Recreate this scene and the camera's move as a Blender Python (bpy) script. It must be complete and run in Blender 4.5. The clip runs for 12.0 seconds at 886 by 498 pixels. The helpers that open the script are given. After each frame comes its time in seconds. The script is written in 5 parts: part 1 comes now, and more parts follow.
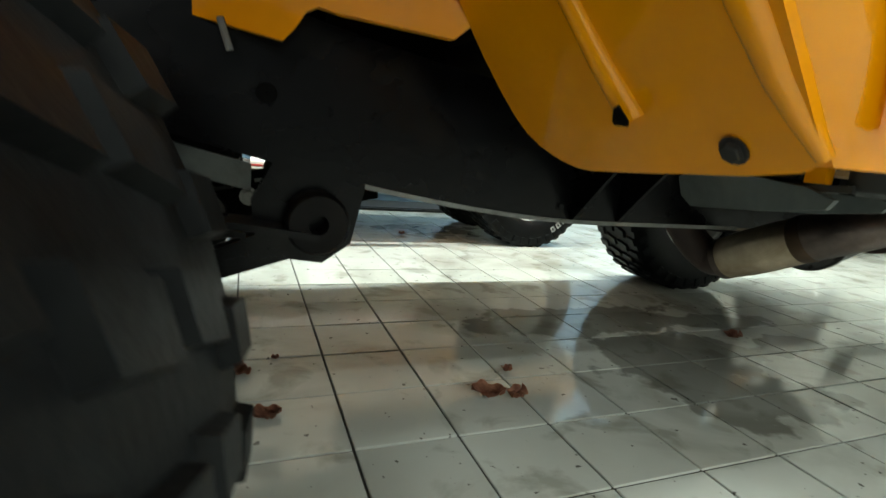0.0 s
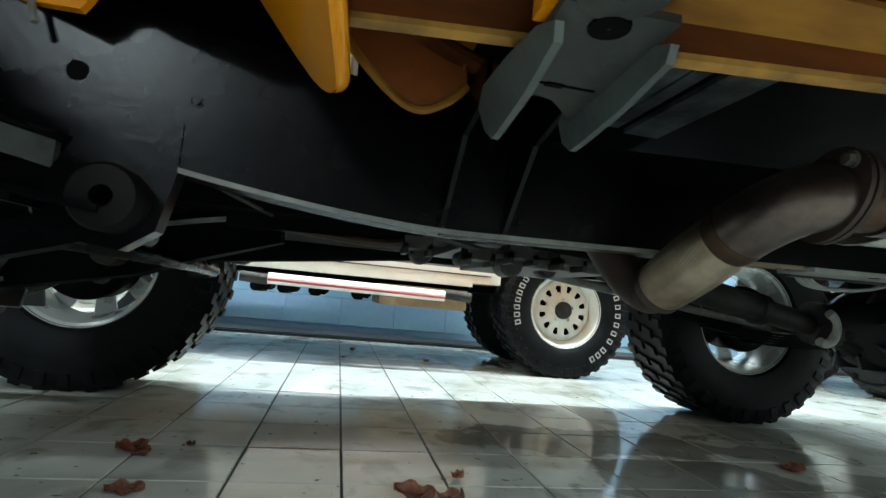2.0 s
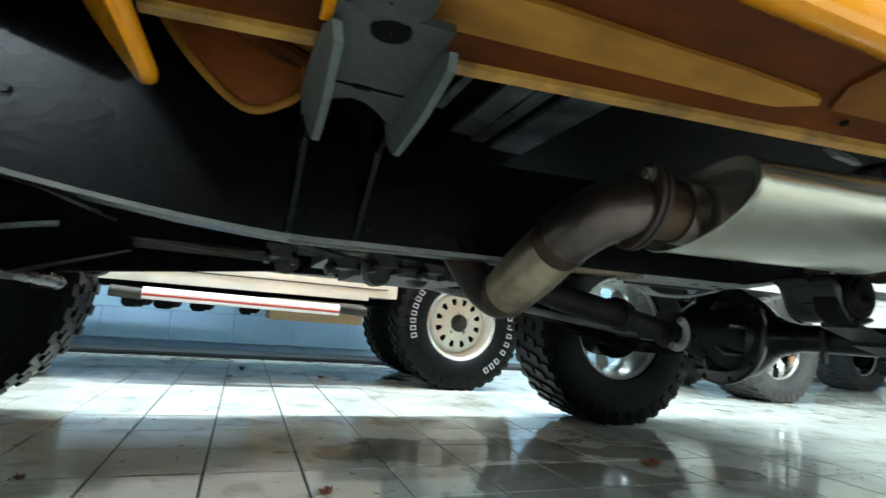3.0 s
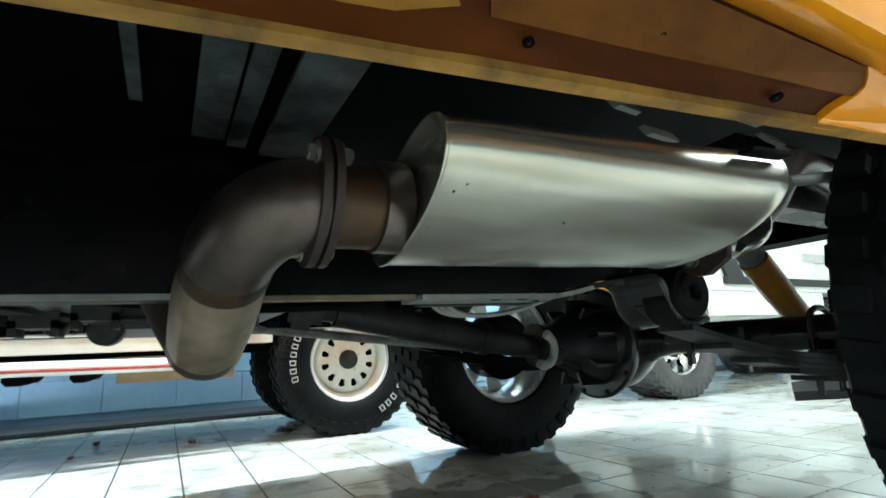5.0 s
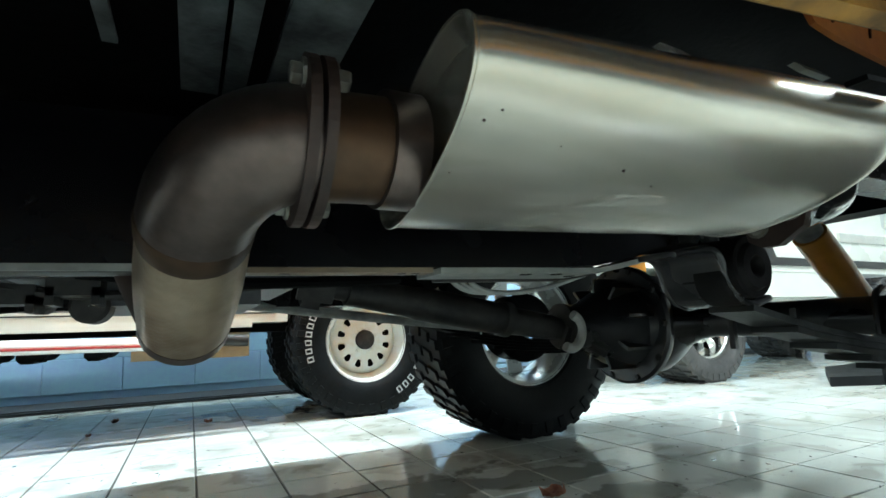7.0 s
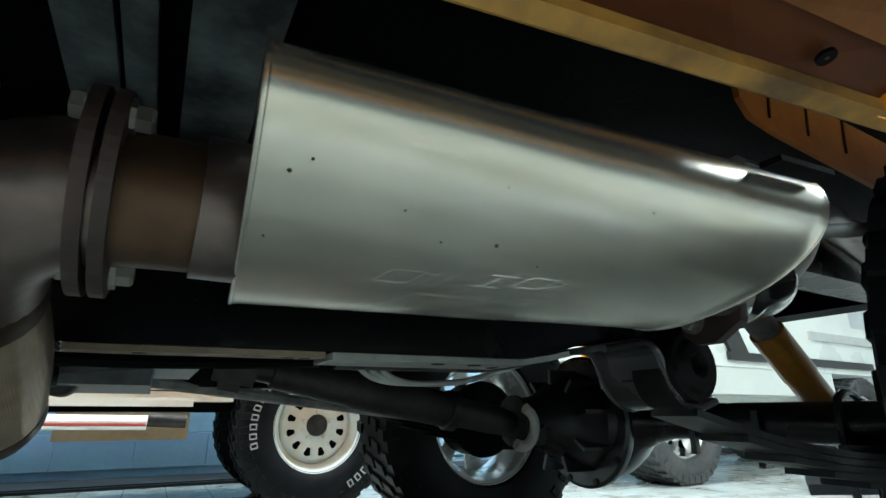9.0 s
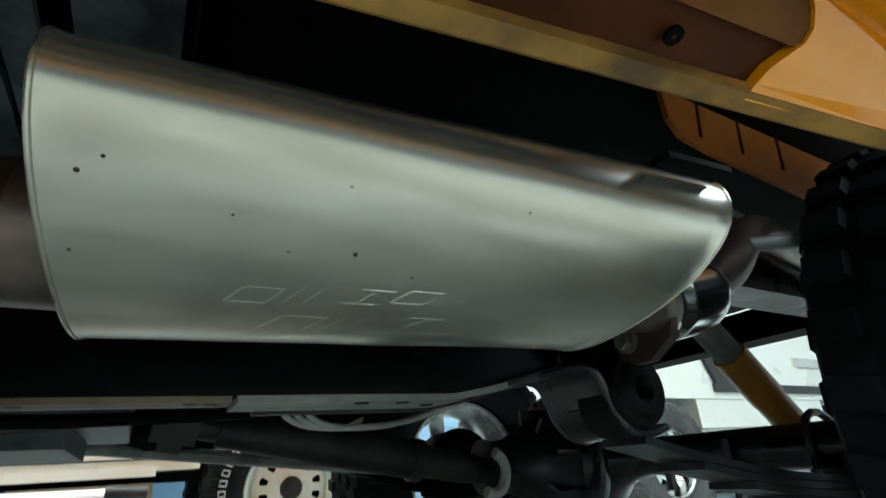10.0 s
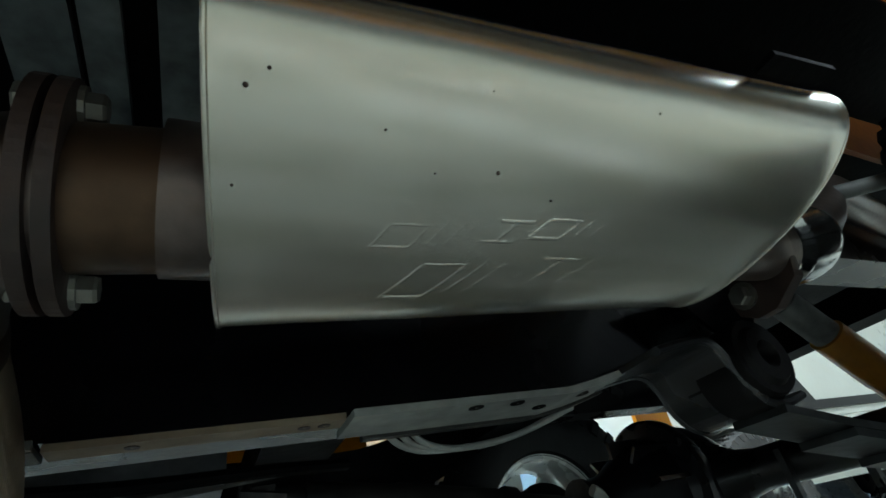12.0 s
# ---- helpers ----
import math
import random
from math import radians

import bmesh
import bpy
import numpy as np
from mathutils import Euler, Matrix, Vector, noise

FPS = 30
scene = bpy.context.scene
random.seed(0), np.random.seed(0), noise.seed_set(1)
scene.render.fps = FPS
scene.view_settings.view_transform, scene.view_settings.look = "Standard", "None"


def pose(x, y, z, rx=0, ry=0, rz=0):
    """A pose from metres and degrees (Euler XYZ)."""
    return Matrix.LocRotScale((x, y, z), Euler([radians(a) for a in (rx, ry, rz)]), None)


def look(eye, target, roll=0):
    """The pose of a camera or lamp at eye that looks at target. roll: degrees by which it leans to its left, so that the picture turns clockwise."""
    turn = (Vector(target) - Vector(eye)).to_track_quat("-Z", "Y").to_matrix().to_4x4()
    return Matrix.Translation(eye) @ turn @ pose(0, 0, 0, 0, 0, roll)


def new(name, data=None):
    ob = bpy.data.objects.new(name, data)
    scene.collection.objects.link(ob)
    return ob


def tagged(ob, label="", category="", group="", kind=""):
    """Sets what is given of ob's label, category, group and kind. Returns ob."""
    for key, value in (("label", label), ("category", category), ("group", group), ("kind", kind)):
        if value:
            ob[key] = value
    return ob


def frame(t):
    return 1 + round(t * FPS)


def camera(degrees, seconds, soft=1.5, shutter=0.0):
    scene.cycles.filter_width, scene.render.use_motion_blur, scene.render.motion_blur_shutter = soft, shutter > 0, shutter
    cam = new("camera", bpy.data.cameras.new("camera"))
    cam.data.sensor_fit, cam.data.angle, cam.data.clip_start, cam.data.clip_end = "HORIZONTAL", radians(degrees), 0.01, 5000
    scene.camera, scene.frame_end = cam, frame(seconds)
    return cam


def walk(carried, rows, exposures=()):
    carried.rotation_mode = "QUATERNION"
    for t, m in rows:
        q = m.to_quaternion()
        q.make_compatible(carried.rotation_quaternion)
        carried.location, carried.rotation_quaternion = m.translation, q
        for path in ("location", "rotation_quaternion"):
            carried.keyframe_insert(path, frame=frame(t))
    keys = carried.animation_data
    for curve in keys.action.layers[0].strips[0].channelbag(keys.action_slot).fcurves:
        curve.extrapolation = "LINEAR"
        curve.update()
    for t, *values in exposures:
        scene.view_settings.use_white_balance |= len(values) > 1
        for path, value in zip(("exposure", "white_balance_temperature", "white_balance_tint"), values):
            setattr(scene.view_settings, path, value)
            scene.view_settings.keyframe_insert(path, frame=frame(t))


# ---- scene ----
cam = camera(82.3, 12.0, shutter=0.3)
PATH = [
    (0, (-0.042, -0.008, 0.539), (0.689, 1.807, 0.128), 5.4),
    (0.5, (0.086, -0.018, 0.413), (0.647, 1.874, 0.087), 7.6),
    (0.8, (0.15, -0.036, 0.347), (0.672, 1.881, 0.123), 6.2),
    (1, (0.185, -0.043, 0.34), (0.74, 1.874, 0.202), 5.4),
    (1.5, (0.245, -0.017, 0.355), (0.703, 1.916, 0.58), 4.0),
    (2, (0.298, -0.004, 0.355), (0.682, 1.95, 0.545), 5.2),
    (2.5, (0.344, -0.021, 0.365), (0.848, 1.889, 0.677), 4.8),
    (3, (0.376, -0.027, 0.349), (1.081, 1.824, 0.63), 4.4),
    (3.5, (0.456, -0.044, 0.345), (1.398, 1.696, 0.637), 3.0),
    (3.7, (0.475, -0.047, 0.35), (1.447, 1.679, 0.627), 3.0),
    (5.3, (0.713, 0.074, 0.383), (1.618, 1.791, 0.865), -4.7),
    (5.5, (0.726, 0.088, 0.384), (1.601, 1.803, 0.926), -5.4),
    (6, (0.673, 0.09, 0.369), (1.549, 1.84, 0.781), -2.8),
    (6.5, (0.681, 0.127, 0.382), (1.584, 1.895, 0.626), -2.8),
    (7, (0.712, 0.122, 0.381), (1.594, 1.889, 0.693), -2.1),
    (7.5, (0.757, 0.141, 0.376), (1.613, 1.875, 0.883), -2.6),
    (7.7, (0.774, 0.159, 0.392), (1.603, 1.868, 1.016), -3.2),
    (9.3, (0.826, 0.136, 0.391), (1.751, 1.798, 1.011), 0.3),
    (9.5, (0.854, 0.139, 0.392), (1.800, 1.783, 1.027), -0.7),
    (10, (0.872, 0.132, 0.378), (1.811, 1.708, 1.174), -3.8),
    (10.5, (0.860, 0.187, 0.359), (1.752, 1.707, 1.303), -9.9),
    (11, (0.844, 0.203, 0.350), (1.652, 1.765, 1.303), -10.2),
    (11.5, (0.844, 0.188, 0.332), (1.675, 1.691, 1.357), -11.1),
    (12, (0.832, 0.199, 0.327), (1.659, 1.683, 1.382), -12.6),
]
EXPOSURES = [
    (0, -0.1, 7500, 10), (0.5, -0.12, 6500, 10), (1, -0.1, 6500, 10), (2, 0.2, 6500, 10), (2.5, 0.52, 6400, 10), (3, 0.42, 6400, 10),
    (3.5, 0.2, 6450, 10), (5.5, 0.45, 6350, 10), (6, 0.32, 6350, 10), (6.5, -0.2, 6450, 10), (7, 0.33, 6350, 10), (7.5, 0.36, 6350, 10),
    (9.5, -0.12, 6150, 10), (10, -0.1, 6250, 10), (10.5, -0.6, 6150, 10), (12, -0.62, 6250, 10),
]
walk(cam, [(t, look(eye, target, roll)) for t, eye, target, roll in PATH], EXPOSURES)


# ---- light: fluorescent battens under the ceiling, with unseen fill battens added ----
world = bpy.data.worlds.new("night")
world.use_nodes = True
world.node_tree.nodes["Background"].inputs[0].default_value = (0.01, 0.012, 0.015, 1)
world.node_tree.nodes["Background"].inputs[1].default_value = 0.3
scene.world = world
CEIL = 3.3
# row at y = 2.14 hangs between the cars; the rest are added fills
BATTENS_AND_FILLS = [(-0.9, 2.14, 112), (1.0, 2.14, 98), (3.0, 2.14, 105), (-2.7, 0.4, 60), (-1.3, -1.6, 30), (-2.7, -5.4, 210), (1.0, -4.4, 75), (3.4, -4.4, 180), (2.4, -1.9, 40), (4.4, -0.9, 150), (0.35, 3.78, 48), (3.2, 3.78, 50)]
for bx, by, watts in BATTENS_AND_FILLS:
    lamp = bpy.data.lights.new("batten_light", "AREA")
    lamp.shape, lamp.size, lamp.size_y = "RECTANGLE", 1.2, 0.1
    lamp.energy, lamp.color = watts, (0.84, 1.0, 1.06)
    new("batten_light", lamp).matrix_world = pose(bx, by, CEIL - 0.11)


# ---- materials ----
def mat(name, a, b=None, rough=0.5, metal=0.0, scale=6.0, fine=60.0, bump=0.15, spread=0.5, rvar=0.12, coat=0.0, stretch=(1, 1, 1), spec=0.5, wavy=0.0, weave=0.0, gloss=0.08, stains=None):
    """A surface with two scales of colour change, uneven gloss and fine relief."""
    m = bpy.data.materials.new(name)
    m.use_nodes = True
    n, l = m.node_tree.nodes, m.node_tree.links
    s = n["Principled BSDF"]
    co = n.new("ShaderNodeTexCoord")
    mp = n.new("ShaderNodeMapping")
    mp.inputs["Scale"].default_value = stretch
    l.new(co.outputs["Object"], mp.inputs[0])
    big, small = n.new("ShaderNodeTexNoise"), n.new("ShaderNodeTexNoise")
    for t, sc, det in ((big, scale, 5), (small, fine, 4)):
        t.inputs["Scale"].default_value, t.inputs["Detail"].default_value = sc, det
        l.new(mp.outputs[0], t.inputs["Vector"])
    b = b or tuple(0.6 * c for c in a)
    ramp = n.new("ShaderNodeValToRGB")
    ramp.color_ramp.elements[0].position, ramp.color_ramp.elements[1].position = 0.5 - spread / 2, 0.5 + spread / 2
    ramp.color_ramp.elements[0].color, ramp.color_ramp.elements[1].color = (*b, 1), (*a, 1)
    add = n.new("ShaderNodeMath")
    add.operation = "MULTIPLY_ADD"
    add.inputs[1].default_value, add.inputs[2].default_value = 0.35, -0.175
    l.new(small.outputs[0], add.inputs[0])
    tot = n.new("ShaderNodeMath")
    l.new(big.outputs[0], tot.inputs[0])
    l.new(add.outputs[0], tot.inputs[1])
    l.new(tot.outputs[0], ramp.inputs[0])
    l.new(ramp.outputs[0], s.inputs["Base Color"])
    rr = n.new("ShaderNodeMapRange")
    rr.inputs[3].default_value, rr.inputs[4].default_value = max(0.02, rough - rvar), min(1, rough + rvar)
    l.new(big.outputs[0], rr.inputs[0])
    l.new(rr.outputs[0], s.inputs["Roughness"])
    s.inputs["Metallic"].default_value = metal
    s.inputs["Coat Weight"].default_value = coat
    s.inputs["Specular IOR Level"].default_value = spec
    s.inputs["Coat Roughness"].default_value = gloss
    if stains:  # faint yellowed smears
        smear = n.new("ShaderNodeTexNoise")
        smear.inputs["Scale"].default_value, smear.inputs["Detail"].default_value, smear.inputs["Distortion"].default_value = 11.0, 2, 0.1
        l.new(mp.outputs[0], smear.inputs["Vector"])
        level = n.new("ShaderNodeMapRange")
        level.inputs[1].default_value, level.inputs[2].default_value, level.inputs[4].default_value = 0.44, 0.80, 0.7
        l.new(smear.outputs[0], level.inputs[0])
        mix = n.new("ShaderNodeMix")
        mix.data_type = "RGBA"
        l.new(level.outputs[0], mix.inputs[0])
        l.new(ramp.outputs[0], mix.inputs[6])
        mix.inputs[7].default_value = (*stains, 1)
        l.new(mix.outputs[2], s.inputs["Base Color"])
    under = None
    if wavy:  # slow dents, as in thin sheet metal
        dent = n.new("ShaderNodeTexNoise")
        dent.inputs["Scale"].default_value, dent.inputs["Detail"].default_value = 9.0, 0.5
        l.new(mp.outputs[0], dent.inputs["Vector"])
        wb = n.new("ShaderNodeBump")
        wb.inputs["Strength"].default_value, wb.inputs["Distance"].default_value = wavy, 0.02
        l.new(dent.outputs[0], wb.inputs["Height"])
        under = wb.outputs[0]
    if weave:  # fine crossing wires
        for turn in ("X", "DIAGONAL"):
            wv = n.new("ShaderNodeTexWave")
            wv.bands_direction = turn
            wv.inputs["Scale"].default_value, wv.inputs["Distortion"].default_value = 230.0, 0.8
            l.new(co.outputs["Object"], wv.inputs["Vector"])
            wb = n.new("ShaderNodeBump")
            wb.inputs["Strength"].default_value, wb.inputs["Distance"].default_value = weave, 0.001
            l.new(wv.outputs[1], wb.inputs["Height"])
            if under is not None:
                l.new(under, wb.inputs["Normal"])
            under = wb.outputs[0]
    if bump:
        bp = n.new("ShaderNodeBump")
        if under is not None:
            l.new(under, bp.inputs["Normal"])
        bp.inputs["Strength"].default_value, bp.inputs["Distance"].default_value = bump, 0.002
        l.new(small.outputs[0], bp.inputs["Height"])
        l.new(bp.outputs[0], s.inputs["Normal"])
    return m


def glow(name, colour, strength):
    m = bpy.data.materials.new(name)
    m.use_nodes = True
    s = m.node_tree.nodes["Principled BSDF"]
    s.inputs["Base Color"].default_value = (*colour, 1)
    s.inputs["Emission Color"].default_value = (*colour, 1)
    s.inputs["Emission Strength"].default_value = strength
    return m


YELLOW = mat("yellow_paint", (0.84, 0.305, 0.003), (0.76, 0.260, 0.002), 0.45, scale=3, bump=0.02, spec=0.12, coat=0.9, rvar=0.06, gloss=0.05)
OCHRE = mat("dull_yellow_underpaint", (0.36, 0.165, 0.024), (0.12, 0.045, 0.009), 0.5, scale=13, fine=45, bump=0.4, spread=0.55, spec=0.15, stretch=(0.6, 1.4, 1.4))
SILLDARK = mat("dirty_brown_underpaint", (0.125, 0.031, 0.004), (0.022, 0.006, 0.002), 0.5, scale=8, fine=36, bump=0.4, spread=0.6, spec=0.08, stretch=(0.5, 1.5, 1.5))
MIDBROWN = mat("mid_brown_underpaint", (0.18, 0.066, 0.011), (0.070, 0.022, 0.005), 0.5, scale=10, fine=50, bump=0.4, spread=0.5, spec=0.1)
BROWN = mat("red_brown_underpaint", (0.62, 0.20, 0.03), (0.36, 0.10, 0.016), 0.5, scale=5, bump=0.3)
LIP = mat("worn_yellow_lip", (0.42, 0.21, 0.035), (0.08, 0.045, 0.018), 0.5, scale=19, fine=80, bump=0.5, spread=0.42)
BLACK = mat("black_chassis_paint", (0.0025, 0.0025, 0.0035), (0.001, 0.001, 0.0015), 0.27, scale=8, fine=90, bump=0.15, rvar=0.08, spec=0.20)
GLOSSBLACK = mat("glossy_black_axle_paint", (0.014, 0.015, 0.017), (0.005, 0.005, 0.006), 0.30, scale=9, fine=70, bump=0.3, rvar=0.14, spec=0.8)
# near-black: the shade under the body is put into this base colour
SHADEBLACK = mat("shade_black_underbody", (0.0036, 0.0036, 0.0038), (0.0014, 0.0014, 0.0014), 0.7, scale=10, bump=0.5, spec=0.05)
DUSTY = mat("dusty_black_steel", (0.036, 0.033, 0.030), (0.006, 0.006, 0.006), 0.55, scale=14, bump=0.5, spec=0.4, spread=0.4)
LEAFSTEEL = mat("grey_worn_spring_steel", (0.035, 0.038, 0.038), (0.007, 0.008, 0.008), 0.5, scale=13, bump=0.5, spread=0.4)
WESTWALL = mat("unseen_dark_wall", (0.055, 0.058, 0.062), (0.038, 0.040, 0.044), 0.6, scale=1.5, fine=20, bump=0.2)
PALE = mat("pale_bare_steel", (0.56, 0.56, 0.52), (0.34, 0.34, 0.31), 0.4, scale=25, bump=0.3)
COWLRED = mat("dull_red_brown_paint", (0.26, 0.07, 0.012), (0.12, 0.03, 0.007), 0.45, scale=6, bump=0.3)
# darker copy of the grey undercoat, with the bracket's shade in the colour
SHADEGREY = mat("shaded_dark_grey", (0.040, 0.044, 0.043), (0.016, 0.018, 0.018), 0.5, scale=12, fine=70, bump=0.6)
PRIMER = mat("grey_undercoat", (0.088, 0.104, 0.102), (0.036, 0.043, 0.042), 0.45, scale=12, fine=70, bump=0.6)
PAN = mat("grey_floor_undercoat", (0.18, 0.205, 0.205), (0.035, 0.04, 0.042), 0.4, scale=11, fine=50, bump=0.9, spread=0.3)
CAST = mat("grey_cast_alloy", (0.085, 0.09, 0.095), (0.018, 0.019, 0.021), 0.5, scale=16, fine=80, bump=0.6, spread=0.45)
TAN = mat("tan_rusted_flange", (0.22, 0.17, 0.115), (0.09, 0.055, 0.035), 0.7, scale=14, bump=0.4)
GREYLIP = mat("grey_worn_flange", (0.30, 0.31, 0.29), (0.10, 0.10, 0.10), 0.55, scale=16, bump=0.4)
STEEL = mat("brushed_stainless", (0.71, 0.675, 0.61), (0.47, 0.455, 0.405), 0.245, metal=0.88, scale=4.0, fine=42, bump=0.05, stretch=(0.4, 2.3, 2.3), rvar=0.07, spread=0.7, stains=(0.37, 0.34, 0.23))
PIPE = mat("heat_browned_pipe", (0.165, 0.13, 0.115), (0.060, 0.045, 0.041), 0.34, metal=0.85, scale=11, fine=90, bump=0.2)
RUSTPIPE = mat("rust_brown_flange", (0.052, 0.029, 0.023), (0.016, 0.010, 0.008), 0.55, metal=0.3, scale=20, bump=0.5)
HEAT = mat("straw_tinted_pipe", (0.085, 0.05, 0.030), (0.018, 0.013, 0.011), 0.45, metal=0.8, scale=9, bump=0.1, spread=0.3)
FLEX = mat("braided_steel_mesh", (0.58, 0.48, 0.36), (0.24, 0.165, 0.105), 0.32, metal=0.9, scale=11, bump=0.2, spread=0.45, weave=0.12)
BOLT = mat("zinc_bolt", (0.28, 0.28, 0.25), (0.13, 0.12, 0.10), 0.45, metal=0.8, scale=30)
RUBBER = mat("tyre_rubber", (0.0085, 0.0098, 0.0108), (0.0028, 0.0032, 0.0036), 0.5, scale=14, fine=120, bump=0.3, spec=0.13)
DIRTYRUBBER = mat("dusty_tyre_rubber", (0.075, 0.073, 0.07), (0.03, 0.03, 0.03), 0.8, scale=10, bump=0.3)
CHROME = mat("polished_rim", (0.82, 0.83, 0.82), (0.66, 0.67, 0.66), 0.15, metal=1.0, scale=10, bump=0.03)
SILVER = mat("silver_rim_paint", (0.82, 0.85, 0.83), (0.70, 0.73, 0.71), 0.28, metal=0.25, scale=9, bump=0.05)
CREAM = mat("off_white_wheel_paint", (0.66, 0.73, 0.73), (0.62, 0.63, 0.56), 0.42, scale=14, fine=60, bump=0.15, spread=0.3)
CARWHITE = mat("cream_white_car_paint", (0.72, 0.74, 0.68), (0.66, 0.67, 0.61), 0.3, scale=3, bump=0.03, coat=0.5)
WHITETUBE = mat("white_painted_tube", (0.82, 0.82, 0.80), (0.72, 0.72, 0.70), 0.3, scale=5, bump=0.03, coat=0.4)
REDLINE = mat("red_stripe", (0.36, 0.03, 0.02), (0.28, 0.02, 0.02), 0.4, scale=6, bump=0.03)
TANBOX = mat("tan_dusty_tank", (0.36, 0.28, 0.17), (0.22, 0.16, 0.09), 0.7, scale=8, bump=0.3)
LETTER = mat("white_tyre_letter", (0.62, 0.63, 0.62), (0.45, 0.46, 0.46), 0.7, scale=30)
SHOCK = mat("amber_shock_paint", (0.55, 0.24, 0.02), (0.36, 0.14, 0.015), 0.35, scale=12, bump=0.1, coat=0.3)
BUSH = mat("bush_rubber", (0.007, 0.006, 0.006), (0.003, 0.0026, 0.0026), 0.5, scale=20, bump=0.4, spec=0.15)
LEAF = mat("dry_brown_leaf", (0.46, 0.22, 0.14), (0.20, 0.065, 0.035), 0.7, scale=30, fine=150, bump=0.5, spread=0.35)
WALLBLUE = mat("pale_blue_wall_paint", (0.32, 0.53, 0.62), (0.29, 0.39, 0.60), 0.5, scale=1.1, fine=25, bump=0.25, spread=0.3)
WALLWHITE = mat("off_white_plaster", (0.70, 0.70, 0.66), (0.58, 0.58, 0.54), 0.8, scale=1.5, fine=20, bump=0.2)
KERB = mat("black_kerb_paint", (0.02, 0.02, 0.022), (0.01, 0.01, 0.01), 0.5, scale=6, bump=0.3)
KERBLINE = mat("worn_kerb_top", (0.035, 0.036, 0.037), (0.012, 0.012, 0.012), 0.6, scale=5, bump=0.2)
GROUT = mat("dark_grout", (0.06, 0.058, 0.05), (0.03, 0.03, 0.026), 0.8, scale=9, bump=0.4)
CEILM = mat("white_ceiling_board", (0.72, 0.72, 0.69), (0.66, 0.66, 0.63), 0.9, scale=1, fine=20, bump=0.1)
TUBE = glow("fluorescent_tube", (0.93, 1.0, 0.96), 6.0)
PLASTIC = mat("white_batten_body", (0.7, 0.7, 0.68), (0.6, 0.6, 0.58), 0.4)
BLACKPLASTIC = mat("black_plastic", (0.02, 0.02, 0.021), (0.012, 0.012, 0.012), 0.45)


# ---- mesh helpers ----
def V(*a):
    return Vector(a)


def part(name, bm, material, parent=None, label="", smooth=False, bevel=0.0):
    """Links a bmesh as one mesh object, under a thing or under a part."""
    if bevel:
        bmesh.ops.bevel(bm, geom=[e for e in bm.edges if e.is_manifold and e.calc_face_angle(0) > 0.5], offset=bevel, segments=2, affect="EDGES", profile=0.6)
    bmesh.ops.recalc_face_normals(bm, faces=bm.faces)
    me = bpy.data.meshes.new(name)
    if smooth:
        for f in bm.faces:
            f.smooth = True
        for e in bm.edges:
            e.smooth = not (e.is_manifold and e.calc_face_angle(0) > 0.6)
    bm.to_mesh(me)
    bm.free()
    for m in material if isinstance(material, (list, tuple)) else [material]:
        me.materials.append(m)
    ob = new(name, me)
    if parent is not None:
        ob.parent = parent
    if label:
        ob["label"] = label
    return ob


def thing(name, label, category, group="", at=(0, 0, 0)):
    ob = new(name)
    ob.empty_display_size = 0.1
    ob.location = at
    return tagged(ob, label, category, group)


def box(bm, x0, x1, y0, y1, z0, z1, m=None):
    vs = [bm.verts.new((m @ V(x, y, z)) if m else (x, y, z)) for x in (x0, x1) for y in (y0, y1) for z in (z0, z1)]
    for q in ((0, 1, 3, 2), (4, 6, 7, 5), (0, 4, 5, 1), (2, 3, 7, 6), (0, 2, 6, 4), (1, 5, 7, 3)):
        bm.faces.new([vs[i] for i in q])
    return bm


def boxes(*rows):
    bm = bmesh.new()
    for r in rows:
        box(bm, *r)
    return bm


def curve(points, steps=6):
    """A smooth line through the points."""
    p = [Vector(q) for q in points]
    p = [2 * p[0] - p[1], *p, 2 * p[-1] - p[-2]]
    out = []
    for i in range(1, len(p) - 2):
        a, b, c, d = p[i - 1 : i + 3]
        for k in range(steps):
            t = k / steps
            out.append(0.5 * (2 * b + (c - a) * t + (2 * a - 5 * b + 4 * c - d) * t * t + (3 * b - a - 3 * c + d) * t**3))
    return out + [p[-2]]


def sweep(bm, line, radius, seg=20, caps=True, squash=1.0, ring=None):
    """A tube along a line; radius is one number, one a point, or a function of the share of the way."""
    n = len(line)
    rads = [radius(i / (n - 1)) for i in range(n)] if callable(radius) else ([radius] * n if not isinstance(radius, (list, tuple)) else radius)
    tan = [(line[min(i + 1, n - 1)] - line[max(i - 1, 0)]).normalized() for i in range(n)]
    up = V(0, 0, 1) if abs(tan[0].z) < 0.9 else V(0, 1, 0)
    u = (up - up.dot(tan[0]) * tan[0]).normalized()
    rings = []
    for i in range(n):
        u = (u - u.dot(tan[i]) * tan[i]).normalized()
        v = tan[i].cross(u)
        if ring:
            rings.append([bm.verts.new(line[i] + rads[i] * (a * v + b * u)) for a, b in ring])
        else:
            rings.append([bm.verts.new(line[i] + rads[i] * (math.cos(k * math.tau / seg) * u * squash + math.sin(k * math.tau / seg) * v)) for k in range(seg)])
    for a, b in zip(rings, rings[1:]):
        m = len(a)
        for k in range(m):
            bm.faces.new((a[k], a[(k + 1) % m], b[(k + 1) % m], b[k]))
    if caps:
        bm.faces.new(rings[0][::-1])
        bm.faces.new(rings[-1])
    return bm


def tube(points, radius, seg=20, steps=6, smooth_line=True, **k):
    bm = bmesh.new()
    line = curve(points, steps) if smooth_line else [Vector(p) for p in points]
    return sweep(bm, line, radius, seg, **k)


